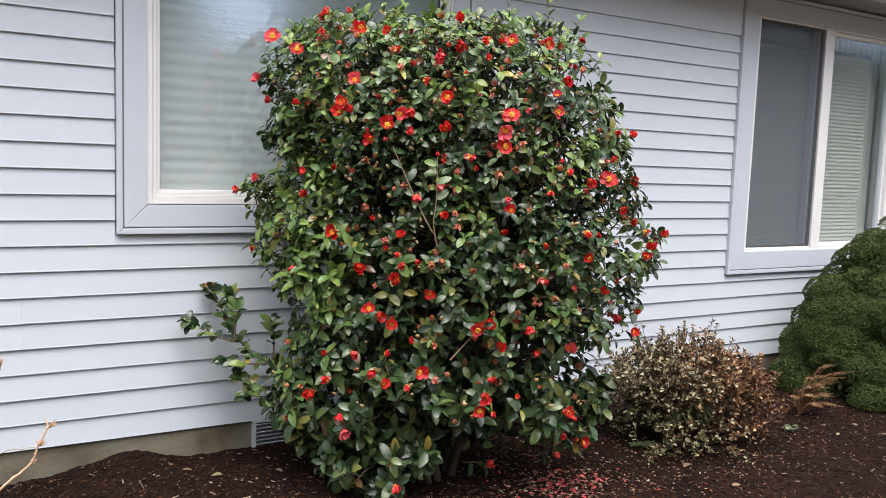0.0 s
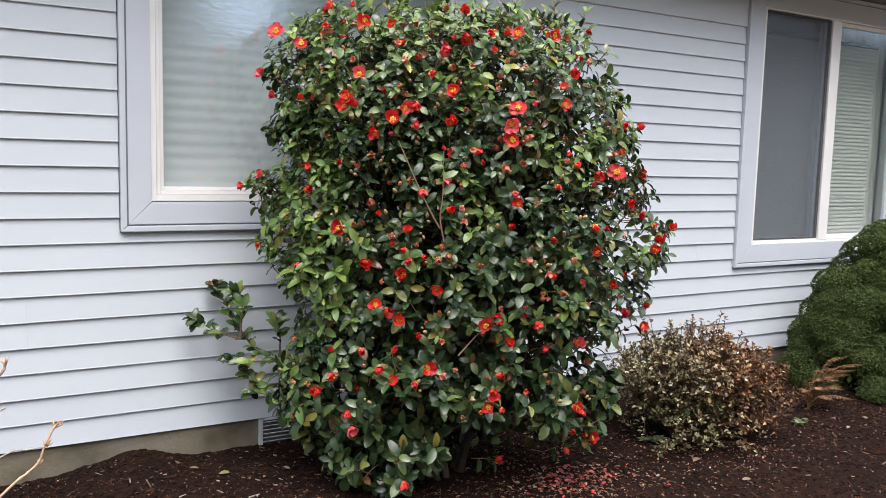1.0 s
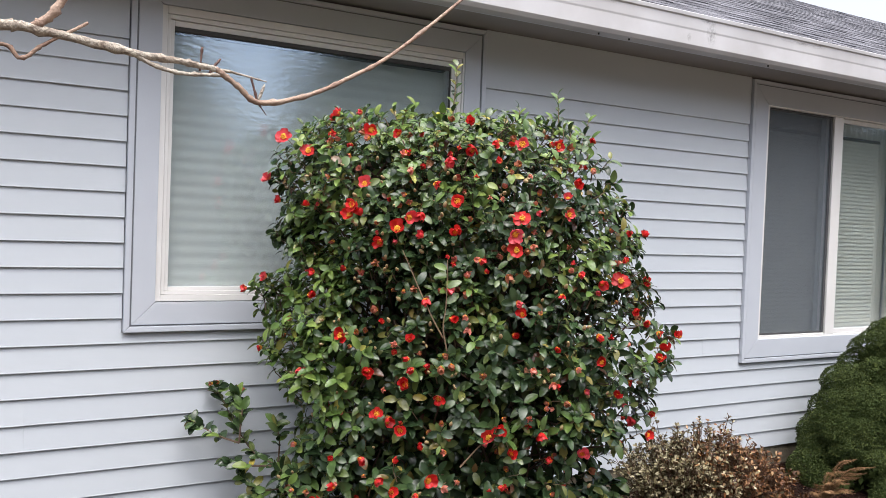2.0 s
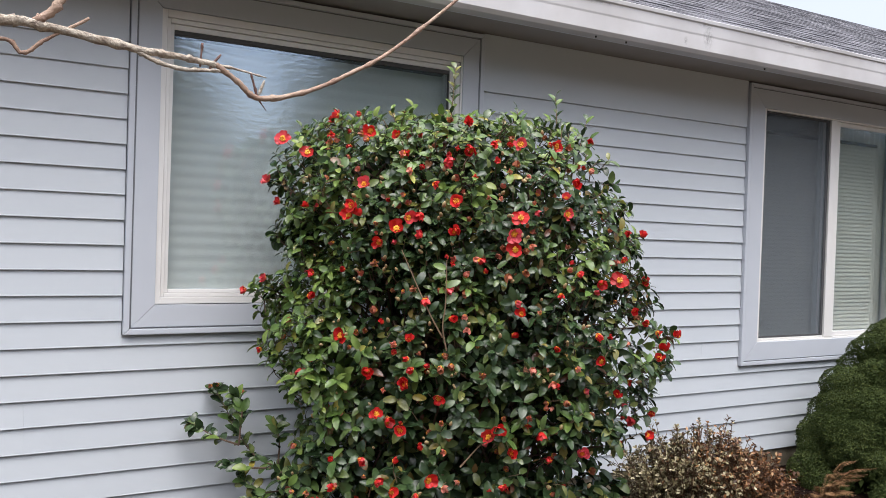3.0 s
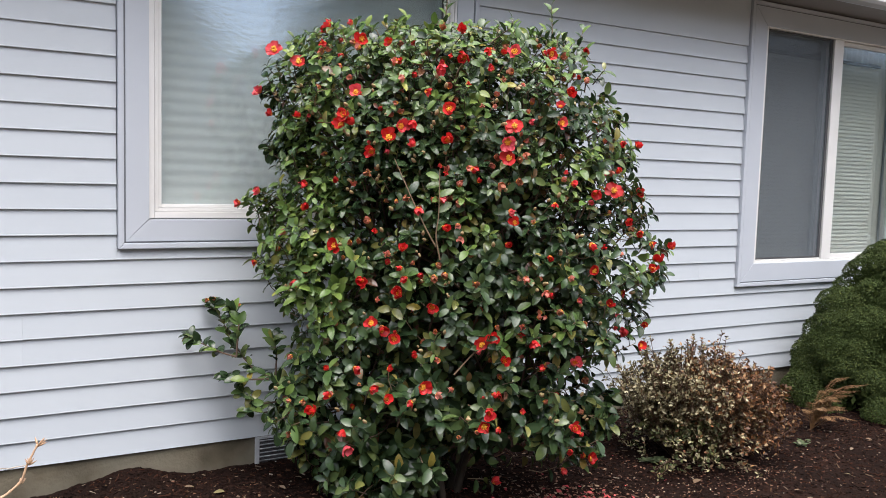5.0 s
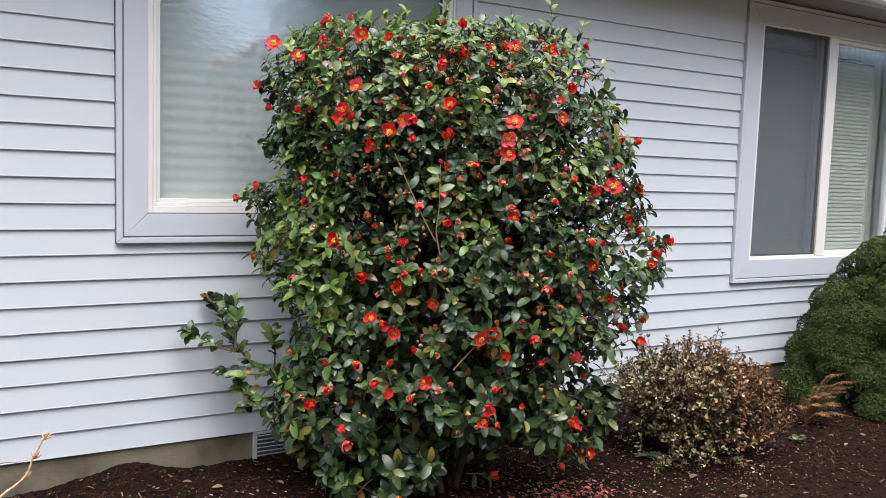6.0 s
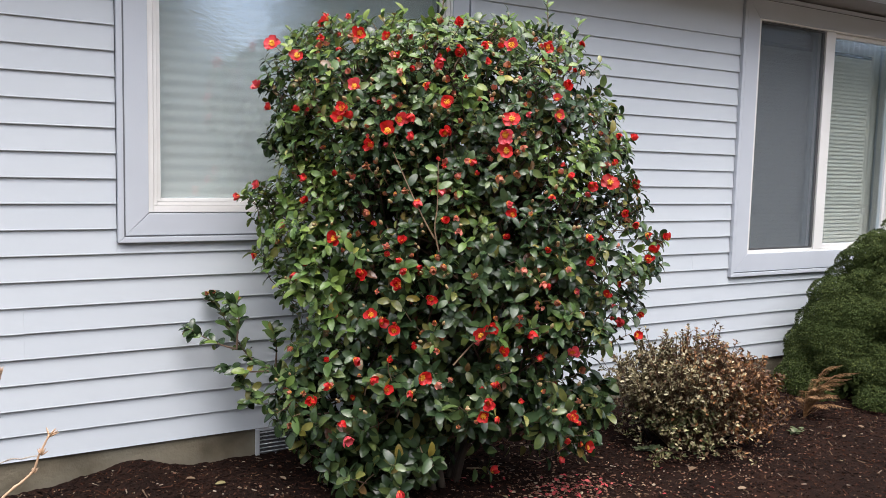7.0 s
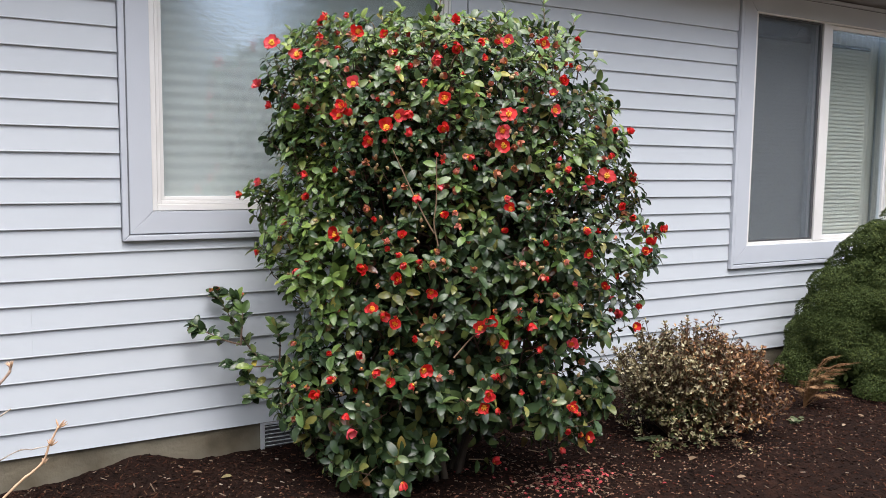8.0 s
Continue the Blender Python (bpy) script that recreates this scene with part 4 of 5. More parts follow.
                leaf(p, d * 0.7 + rad * 0.8, UP * 0.8 - DEEP * 0.5 + nrng.normal(0, 0.25, 3), rng.uniform(0.058, 0.084) * (1.0 if other else 0.84), 1.15)
    P_, F_, N_, L_, W_ = (np.array(q, dtype=float) for q in (P, F, N, L, W))
    P_[:, 2] = np.maximum(P_[:, 2], 0.035)
    place("branchwork", twigs.mesh("branchwork"), TWIG, bush)["kind"] = "stuff"
    place("young_twig", tan_twigs.mesh("young_twig"), TAN_TWIG, bush, "tan young twigs")["kind"] = "stuff"
    # the leaves of the crown's front stand singly; the rest are one mass
    depth = P_ @ DEEP
    side = P_ @ ACROSS
    high = P_[:, 2] + base_z
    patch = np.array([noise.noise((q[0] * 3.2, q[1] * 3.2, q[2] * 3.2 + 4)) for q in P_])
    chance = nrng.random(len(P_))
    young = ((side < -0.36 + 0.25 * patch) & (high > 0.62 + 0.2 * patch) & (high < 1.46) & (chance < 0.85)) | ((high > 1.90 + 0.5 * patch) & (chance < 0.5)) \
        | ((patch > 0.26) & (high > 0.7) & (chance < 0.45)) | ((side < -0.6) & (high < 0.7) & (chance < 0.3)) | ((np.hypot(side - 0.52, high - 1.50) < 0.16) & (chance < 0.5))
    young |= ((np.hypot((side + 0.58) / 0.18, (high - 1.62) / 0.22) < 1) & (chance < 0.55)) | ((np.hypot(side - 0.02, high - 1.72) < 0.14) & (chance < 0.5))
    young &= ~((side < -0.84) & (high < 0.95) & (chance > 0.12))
    zone = (side > -0.5) & (side < 0.6) & (P_[:, 2] > 0.15) & (P_[:, 2] < 1.9) & ~young
    order = np.argsort(np.where(zone, depth, 9.0))[:290]
    single = np.zeros(len(P_), bool)
    single[order] = True
    rest = ~single & ~young
    blade = leaf_template(0.62, 0.26)
    place("crown", many("crown", blade, P_[rest], F_[rest], N_[rest], L_[rest], W_[rest]), LEAF, bush)["kind"] = "stuff"
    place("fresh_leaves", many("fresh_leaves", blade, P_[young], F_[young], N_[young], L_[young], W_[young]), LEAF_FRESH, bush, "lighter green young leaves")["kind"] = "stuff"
    kinds = []
    for fold, curl in ((0.5, 0.16), (0.7, 0.26), (0.45, 0.34), (0.8, 0.12)):
        v, f = leaf_template(fold, curl)
        me = raw("leaf", v, f, True)
        me.materials.append(LEAF_ONE)
        kinds.append(me)
    for i in order:
        ob = place("leaf", kinds[int(i) % 4], None, bush)
        ob.matrix_basis = leaf_matrix(P_[i], F_[i], N_[i], L_[i], W_[i])
    return bush


def petal_mesh(bm, turn, tilt, size, cup, width, r):
    """One broad, cupped petal with a notched, ruffled rim, of a flower that faces +z."""
    rows, cols = 6, 7
    lean, wave = r.uniform(-0.12, 0.12), r.uniform(0, 6.28)
    grid = []
    for k in range(rows):
        t = k / (rows - 1)
        w = width * (0.22 + 0.98 * math.sin(math.pi * min(1.0, t * 0.60 + 0.06))) * (1.0 if t < 0.95 else 0.8)
        line = []
        for c in range(cols):
            u = c / (cols - 1) * 2 - 1
            x, y = t - (0.10 * u * u + 0.05 * math.exp(-(u / 0.25) ** 2)) * t * t, u * w * 0.5 + lean * t * t
            z = cup * (t * t * 0.35 + 0.32 * u * u * t) + 0.05 * math.sin(4 * u + wave) * t * t
            p = Vector((x * math.cos(tilt) - z * math.sin(tilt), y, x * math.sin(tilt) + z * math.cos(tilt)))
            p.rotate(Euler((0, 0, turn)))
            line.append(bm.verts.new(p * size))
        grid.append(line)
    for k in range(rows - 1):
        for c in range(cols - 1):
            bm.faces.new((grid[k][c], grid[k + 1][c], grid[k + 1][c + 1], grid[k][c + 1]))


def bloom_meshes():
    """Open, half-open and drooping flowers, each with its tuft of stamens; several of each sort."""
    kinds = []
    for k, (petals, tilt, cup, width, size) in enumerate(((6, 0.30, 0.6, 0.70, 0.040), (6, 0.55, 0.8, 0.74, 0.038), (6, 0.85, 0.9, 0.80, 0.035), (5, 0.10, 0.45, 0.80, 0.040), (5, 1.15, 1.0, 0.98, 0.033))):
        sort = []
        for again in range(3):
            r = random.Random(40 + k + 10 * again)
            bm = bmesh.new()
            for i in range(petals + again % 2):
                petal_mesh(bm, 2 * math.pi * i / (petals + again % 2) + r.uniform(-0.3, 0.3), tilt + r.uniform(-0.35, 0.45), size * r.uniform(0.75, 1.12), cup * r.uniform(0.6, 1.3), width * r.uniform(0.85, 1.1), r)
            me = bpy.data.meshes.new("flower")
            bm.to_mesh(me)
            bm.free()
            me.polygons.foreach_set("use_smooth", [True] * len(me.polygons))
            heap = Heap()
            for i in range(70):
                a, q = r.uniform(0, 6.28), r.uniform(0.2, 1.0)
                foot = Vector((math.cos(a) * 0.005 * q, math.sin(a) * 0.005 * q, 0.002))
                tip = Vector((math.cos(a) * 0.0135 * q, math.sin(a) * 0.0135 * q, 0.012 + r.uniform(-0.003, 0.003)))
                v, f = tube_arrays([foot, tip, tip + Vector((0, 0, 0.0025))], [0.0008, 0.0010, 0.0023], 4)
                heap.add(v, f)
            st_me = heap.mesh("stamens", True)
            st_me.materials.append(STAMEN)
            sort.append((me, st_me))
        kinds.append(sort)
    return kinds


def flowers(bush):
    fresh = bloom_meshes()
    old = []
    for me, st in fresh[2] + fresh[4]:
        me2 = me.copy()
        me2.materials.clear()
        me2.materials.append(PETAL_OLD)
        old.append((me2, st))
    for me, st in sum(fresh, []):
        me.materials.append(PETAL)
    r = random.Random(5)
    lift = np.array([0, 0, -CAMELLIA_AT.z])

    def bloom(me, st, at, face, size, label=""):
        ob = place("flower", me, None, bush, label)
        m = Vector(face).to_track_quat("Z", "Y").to_matrix().to_4x4() @ Matrix.Rotation(r.uniform(0, 6.28), 4, "Z") @ Matrix.Scale(size, 4)
        m.translation = Vector(at + lift)
        ob.matrix_basis = m
        place("stamen_tuft", st, None, ob, "tuft of yellow stamens")

    # wide open, facing out; turned aside or half closed; withering
    for s, z in BLOOMS_OPEN_HIGH + BLOOMS_OPEN_LOW:
        at, out = front_of_crown(s, z)
        me, st = r.choice(fresh[r.choice((0, 0, 1, 1, 3))])
        bloom(me, st, at - DEEP * 0.04, -DEEP + out * 0.3 + UP * r.uniform(-0.5, 0.6) + ACROSS * r.uniform(-0.6, 0.6), r.uniform(0.86, 1.08))
    for s, z in BLOOMS_SIDE_HIGH + BLOOMS_SIDE_LOW:
        at, out = front_of_crown(s, z)
        me, st = r.choice(fresh[r.choice((1, 1, 2, 2, 4))])
        bloom(me, st, at - DEEP * 0.03, out * 0.4 + UP * r.uniform(-0.9, 0.9) + ACROSS * r.uniform(-1.0, 1.0) - DEEP * r.uniform(-0.1, 0.6), r.uniform(0.72, 1.0))
    for s, z in BLOOMS_FADED:
        at, out = front_of_crown(s, z)
        me, st = r.choice(old)
        bloom(me, st, at - DEEP * 0.025, out * 0.7 - DEEP * 0.3 + UP * r.uniform(-0.7, 0.6) + ACROSS * r.uniform(-0.7, 0.7), r.uniform(0.65, 0.9), "faded salmon-pink flower")
    # withered ones on the stray low branch
    for s, z, size in ((-1.11, 0.83, 0.62), (-1.08, 0.84, 0.5), (-0.98, 0.82, 0.55), (-0.96, 0.81, 0.45), (-0.99, 0.63, 0.6)):
        me, st = r.choice(old)
        bloom(me, st, ACROSS * s + UP * z + DEEP * 0.05, UP * r.uniform(-0.2, 0.8) - ACROSS - DEEP * 0.5, size, "withered brownish-red flower")
    # a few more, half hidden among the leaves
    for _ in range(180):
        z = 2.05 - 1.85 * r.random() ** 1.35
        lo, hi = crown_at(z)
        at, out = front_of_crown(r.uniform(lo, hi) * 0.92, z)
        me, st = r.choice(fresh[2] + fresh[4] if r.random() < 0.35 else old)
        bloom(me, st, at - out * r.uniform(-0.015, 0.06), out + np.array([r.uniform(-1, 1), r.uniform(-1, 1), r.uniform(-0.5, 0.8)]), r.uniform(0.5, 0.8))
    bm = bmesh.new()
    bmesh.ops.create_uvsphere(bm, u_segments=8, v_segments=6, radius=0.0068)
    for v in bm.verts:
        v.co.z *= 1.7
        v.co.xy *= 1 - 0.25 * max(0, v.co.z / 0.0115)
    me = bpy.data.meshes.new("bud")
    bm.to_mesh(me)
    bm.free()
    me.polygons.foreach_set("use_smooth", [True] * len(me.polygons))
    me.materials.append(BUD)
    for _ in range(110):
        z = r.uniform(0.25, 2.08)
        lo, hi = crown_at(z)
        at, out = front_of_crown(r.uniform(lo * 0.95, hi * 0.95), z)
        for _ in range(r.choice((1, 1, 2))):
            ob = place("bud", me, None, bush)
            m = Vector(out + UP * 0.6 + nrng.normal(0, 0.4, 3)).to_track_quat("Z", "Y").to_matrix().to_4x4() @ Matrix.Scale(r.uniform(0.7, 1.25), 4)
            m.translation = Vector(at + lift + out * r.uniform(0.0, 0.04) + nrng.normal(0, 0.008, 3))
            ob.matrix_basis = m


camellia_bush = camellia()
flowers(camellia_bush)


# ---------------------------------------------------------------- low bronzed shrub
def low_shrub():
    at = Vector((4.768, -0.807, ground_z(4.768, -0.807)))
    ob = thing("low_shrub", at, "low twiggy shrub with small bronzed winter leaves", "shrub")
    r = random.Random(8)
    stems, P, F, N, L, W = Heap(), [], [], [], [], []

    def rosette(at, grow, count):
        """A whorl of small leaves round a twig's end."""
        turn = r.uniform(0, 6.28)
        a0 = unit(np.cross(grow, [0.31, 0.83, 0.2]))
        a1 = np.cross(grow, a0)
        for i in range(count):
            turn += 2.4
            rad = a0 * math.cos(turn) + a1 * math.sin(turn)
            P.append(at - grow * 0.012 * (i % 3)), F.append(rad * r.uniform(0.6, 1.0) + grow * r.uniform(0.3, 0.9)), N.append(grow - rad * 0.4 + nrng.normal(0, 0.25, 3))
            L.append(r.uniform(0.016, 0.029)), W.append(r.uniform(0.95, 1.35))

    for k in range(260):
        a = r.uniform(0, 6.28)
        rad = math.sqrt(r.random())
        s, d = 0.53 * rad * math.cos(a), 0.34 * rad * math.sin(a)
        top = 0.60 * math.sqrt(max(0.03, 1 - (s / 0.60) ** 2 * 0.75 - (d / 0.42) ** 2 * 0.6)) * (1 - 0.30 * max(0, s / 0.5) ** 2) * r.uniform(0.80, 1.10)
        if r.random() < 0.16:
            top += r.uniform(0.03, 0.10)
        tip = ACROSS * (s * 1.03 + 0.02) + DEEP * d + UP * top
        foot = ACROSS * s * 0.25 + DEEP * d * 0.3
        m1 = foot + (tip - foot) * 0.45 + np.array([r.uniform(-.03, .03), r.uniform(-.03, .03), -0.02])
        line = smooth_line([foot, m1, tip], 4)
        n = len(line)
        v, f = tube_arrays(line, [0.0030 * (1 - 0.6 * i / n) for i in range(n)], 4)
        stems.add(v, f)
        grow = unit(np.array(line[-1] - line[-2]))
        rosette(tip, grow, 9)
        for i in range(3, n - 1):
            for _ in range(3):
                g = unit(grow + nrng.normal(0, 0.55, 3))
                q = np.array(line[i]) + g * r.uniform(0.03, 0.075)
                v, f = tube_arrays([line[i], (np.array(line[i]) + q) / 2 + nrng.normal(0, 0.004, 3), q], [0.0018, 0.0015, 0.001], 4)
                stems.add(v, f)
                rosette(q, g, r.randint(4, 6))
    for _ in range(280):
        a = r.uniform(0, 6.28)
        s, d = 0.56 * math.cos(a), 0.40 * math.sin(a)
        z = r.uniform(0.06, 0.42)
        k = math.sqrt(max(0.05, 1 - (z / 0.62) ** 2)) * r.uniform(0.7, 1.0) * (0.72 + 0.28 * min(1, z / 0.22))
        rosette(ACROSS * s * k + DEEP * d * k + UP * z, unit(ACROSS * s + DEEP * d + UP * 0.35), r.randint(2, 5))
    for _ in range(26):       # low sprays that lean out over the mulch
        s, d = r.uniform(-0.36, 0.22), -0.43 + abs(r.gauss(0, 0.05))
        q = ACROSS * s + DEEP * d + UP * r.uniform(0.03, 0.26)
        v, f = tube_arrays([q * np.array([0.35, 0.35, 0.2]), q * 0.7 + UP * 0.02, q], [0.003, 0.0022, 0.001], 4)
        stems.add(v, f)
        for t in (0.75, 0.88, 1.0):
            rosette(q * t + nrng.normal(0, 0.012, 3) + UP * 0.01, unit(UP * 0.7 - DEEP * 0.6 + nrng.normal(0, 0.3, 3)), 4)
    P, F, N, L, W = (np.array(q, dtype=float) for q in (P, F, N, L, W))
    place("branchwork", stems.mesh("branchwork"), SHRUB_TWIG, ob)["kind"] = "stuff"
    # low leaves go green and darker; shade below the tops is in the colour
    green = (P[:, 2] < 0.26) & (P @ ACROSS < 0.08) & (nrng.random(len(P)) < 0.5)
    rust = ~green & (P @ ACROSS + 0.35 * P[:, 2] + nrng.normal(0, 0.16, len(P)) > 0.20)
    plain = ~green & ~rust
    place("crown", many("crown", round_template(), P[plain], F[plain], N[plain], L[plain], W[plain]), SHRUB_LEAF, ob)["kind"] = "stuff"
    place("withered_crown", many("withered_crown", round_template(), P[rust], F[rust], N[rust], L[rust], W[rust]), SHRUB_RUST, ob, "rust-brown withered leaves")["kind"] = "stuff"
    place("lower_leaves", many("lower_leaves", round_template(), P[green], F[green], N[green], L[green], W[green]), SHRUB_GREEN, ob, "green leaves near the ground, darkened for shade")["kind"] = "stuff"


low_shrub()


# ---------------------------------------------------------------- clipped conifer mound
def conifer():
    at = Vector((7.128, -0.761, ground_z(7.128, -0.761)))
    ob = thing("dwarf_conifer", at, "dense rounded dwarf conifer with dark green sprays", "conifer")
    v, f = tube_arrays([(0, 0, -0.05), (0.01, 0, 0.5), (0, 0.01, 1.1)], [0.05, 0.035, 0.01], 8)
    place("trunk", raw("trunk", v, f, True), BARK, ob)
    zs = (-0.02, 0.08, 0.18, 0.30, 0.47, 0.60, 0.80, 0.92, 1.04, 1.14, 1.22, 1.28, 1.31)
    rs = (0.86, 0.97, 0.98, 0.91, 0.86, 0.80, 0.71, 0.62, 0.51, 0.41, 0.30, 0.17, 0.0)
    r = random.Random(3)
    P, F, N, L, W = [], [], [], [], []
    boughs = Heap()
    needle = (np.array([(0, 0, 0), (0.5, 0.2, 0.03), (0.5, -0.2, 0.03), (1, 0, -0.03)], dtype=float), [(0, 2, 1), (1, 2, 3)])

    def skin(z, a, k=1.0):
        R = float(np.interp(z, zs, rs)) * k
        return ACROSS * R * math.cos(a) + DEEP * R * 0.60 * math.sin(a) + UP * z

    # rounded pads of growth, close set, each clothed in fine sprays
    pads = []
    while len(pads) < 230:
        z = r.uniform(0.02, 1.29)
        if r.random() > float(np.interp(z, zs, rs)) / 0.95 + 0.08:
            continue
        a = r.uniform(0, 6.28)
        size = r.uniform(0.08, 0.19)
        c = skin(z, a)
        out = unit(ACROSS * math.cos(a) + DEEP * math.sin(a) * 0.62 + UP * (0.25 + 0.6 * z))
        if c[1] > 0.62 or any(np.linalg.norm(c - q) < 0.60 * max(size, t) for q, _, t in pads):
            continue
        pads.append((c - out * size * r.uniform(0.55, 0.95), out, size))
    for c, out, size in pads:
        bv, bf = tube_arrays([c * 0.45, c * 0.7 + UP * 0.02, c], [0.007, 0.005, 0.003], 4)
        boughs.add(bv, bf)
        seen = out @ DEEP < 0.3
        for _ in range(int(90000 * size * size) if seen else 90):
            g = unit(nrng.normal(0, 1, 3) + out * 0.8 + UP * 0.15)
            bump = 1.0 + 0.09 * noise.noise((c + g * size) * 20.0)
            p = c + g * size * bump * r.uniform(0.93, 1.02) * np.array([1, 1, 0.85])
            P.append(p), F.append(np.cross(g, nrng.normal(0, 1, 3)) + g * r.uniform(0.2, 1.6)), N.append(g + nrng.normal(0, 0.16, 3))
            L.append(r.uniform(0.009, 0.017) * (1 if seen else 2.0)), W.append(r.uniform(1.1, 1.8))
    for _ in range(15000):        # older, broader sprays inside
        q = skin(r.uniform(0.0, 1.2), r.uniform(0, 6.28), r.uniform(0.60, 0.88))
        q = q * np.array([1, 1, 0.95])
        if q[1] > 0.58:
            continue
        P.append(q), F.append(nrng.normal(0, 1, 3)), N.append(q * np.array([1, 1, 0.3]) + nrng.normal(0, 0.3, 3))
        L.append(r.uniform(0.045, 0.08)), W.append(r.uniform(1.2, 1.8))
    P, F, N, L, W = (np.array(q, dtype=float) for q in (P, F, N, L, W))
    P[:, 2] = np.maximum(P[:, 2], 0.02)
    place("branchwork", boughs.mesh("branchwork"), BARK, ob)["kind"] = "stuff"
    place("crown", many("crown", needle, P, F, N, L, W), NEEDLE, ob)["kind"] = "stuff"


conifer()


# ---------------------------------------------------------------- dry fern
def fern():
    at = Vector((5.825, -0.765, ground_z(5.825, -0.765)))
    ob = thing("dry_fern", at, "withered tan fern with arching fronds", "fern")
    r = random.Random(21)
    tv, tf = small_template()
    for across, deep, rise in ((0.21, -0.02, 0.345), (0.34, 0.0, 0.295), (0.13, -0.05, 0.22), (0.18, -0.08, 0.15), (0.05, -0.06, 0.20), (-0.06, -0.04, 0.12), (0.10, -0.12, 0.09), (0.24, -0.1, 0.09),
                               (0.01, 0.02, 0.16), (0.08, 0.0, 0.25), (0.15, 0.03, 0.12), (0.16, -0.02, 0.27), (0.26, 0.02, 0.22), (0.04, -0.1, 0.15), (0.12, 0.0, 0.17),
                               (0.20, -0.02, 0.15), (0.16, -0.05, 0.20), (0.30, 0.02, 0.25)):
        end = ACROSS * across + DEEP * deep + UP * rise
        m = end * 0.45 + UP * (rise * 0.30 + 0.03)
        line = smooth_line([(0, 0, 0.0), m, end], 26)
        n = len(line)
        heap = Heap()
        v, f = tube_arrays(line, [0.0026 * (1 - 0.8 * i / n) for i in range(n)], 4)
        heap.add(v, f)
        for i in range(10, n):
            u = i / (n - 1)
            d = unit(np.array(line[i] - line[i - 1]))
            side = unit(np.cross(d, UP))
            w = 0.046 * math.sin(math.pi * (0.12 + 0.85 * u)) ** 0.8
            for sgn in (-1, 1):
                fwd = unit(side * sgn + d * 0.35 - UP * r.uniform(0.1, 0.3) + np.array([r.uniform(-.1, .1), r.uniform(-.1, .1), 0]))
                fr, sd, nn = frames_of(fwd[None], (UP + d * 0.2)[None])
                vv = np.array(line[i]) + fr[0] * tv[:, 0:1] * w + sd[0] * tv[:, 1:2] * w * 0.26 + nn[0] * tv[:, 2:3] * w
                heap.add(vv, tf)
        place("frond", heap.mesh("frond"), FERN, ob)


fern()


# ---------------------------------------------------------------- bare young tree beside the path of view
def bare_tree():
    at = Vector((0.638, -2.034, ground_z(0.638, -2.034)))
    ob = thing("bare_tree", at, "leafless young tree with pale lichened branches", "tree")

    def limb(name, points, radii, mat, label="", sides=8, n=5, knots=True):
        line = smooth_line([Vector(p) - at for p in points], n * 2)
        r0 = np.interp(np.linspace(0, 1, len(line)), np.linspace(0, 1, len(radii)), radii)
        r = random.Random(len(line))
        rad = [a * (0.82 + (r.uniform(-0.06, 0.08) + (0.3 if i % 7 == 3 else 0.0) if knots else 0)) for i, a in enumerate(r0)]
        line = [p + Vector((r.uniform(-1, 1), r.uniform(-1, 1), r.uniform(-1, 1))) * rad[i] * 0.14 for i, p in enumerate(line)]
        v, f = tube_arrays(line, rad, sides)
        return place(name, raw(name, v, f, True), mat, ob, label)

    limb("trunk", [(0.638, -2.034, at.z - 0.05), (0.648, -2.034, 0.792), (0.678, -2.014, 1.592), (0.618, -2.004, 2.392), (0.648, -1.984, 3.092)], [0.055, 0.048, 0.04, 0.03, 0.012], PALE_BARK)
    limb("branch", [(0.668, -2.014, 1.792), (0.968, -1.964, 1.962), (1.272, -1.934, 2.003), (1.352, -1.934, 2.008), (1.564, -1.934, 1.983), (1.672, -1.934, 1.977), (1.756, -1.934, 1.97)],
         [0.021, 0.017, 0.0145, 0.013, 0.0115, 0.0095, 0.0085], PALE_BARK)
    limb("branch", [(1.754, -1.934, 1.971), (1.808, -1.934, 1.937), (1.863, -1.934, 1.901), (1.968, -1.934, 1.923), (2.094, -1.934, 1.984), (2.262, -1.934, 2.095), (2.555, -1.934, 2.359), (2.718, -1.934, 2.542)],
         [0.0085, 0.0085, 0.009, 0.0075, 0.0068, 0.006, 0.0048, 0.003], RED_BARK, "red-brown whip-like young shoot")
    limb("branch", [(1.352, -1.934, 2.008), (1.398, -1.934, 2.054), (1.443, -1.934, 2.154), (1.518, -1.934, 2.312)], [0.0125, 0.0115, 0.0095, 0.006], RED_BARK)
    limb("branch", [(0.678, -2.014, 1.542), (1.018, -1.964, 1.852), (1.273, -1.934, 1.963), (1.332, -1.934, 1.941), (1.378, -1.934, 1.977), (1.466, -1.934, 2.037)], [0.012, 0.009, 0.0055, 0.0055, 0.005, 0.0045], RED_BARK)
    limb("branch", [(1.564, -1.934, 1.98), (1.618, -1.937, 1.958), (1.678, -1.939, 1.949), (1.743, -1.937, 1.954), (1.788, -1.934, 1.958)], [0.006, 0.0065, 0.006, 0.0055, 0.004], PALE_BARK)
    limb("spur", [(1.717, -1.936, 1.96), (1.719, -1.934, 1.99), (1.721, -1.934, 2.018)], [0.003, 0.0026, 0.004], SPUR_BARK, "", 6, 3)
    limb("spur", [(1.74, -1.936, 1.957), (1.752, -1.934, 1.977), (1.766, -1.934, 1.996)], [0.0042, 0.0045, 0.003], SPUR_BARK, "", 6, 3)
    limb("spur", [(1.756, -1.934, 1.971), (1.818, -1.934, 1.964), (1.883, -1.934, 1.954)], [0.004, 0.0035, 0.002], PALE_BARK, "", 6, 3)
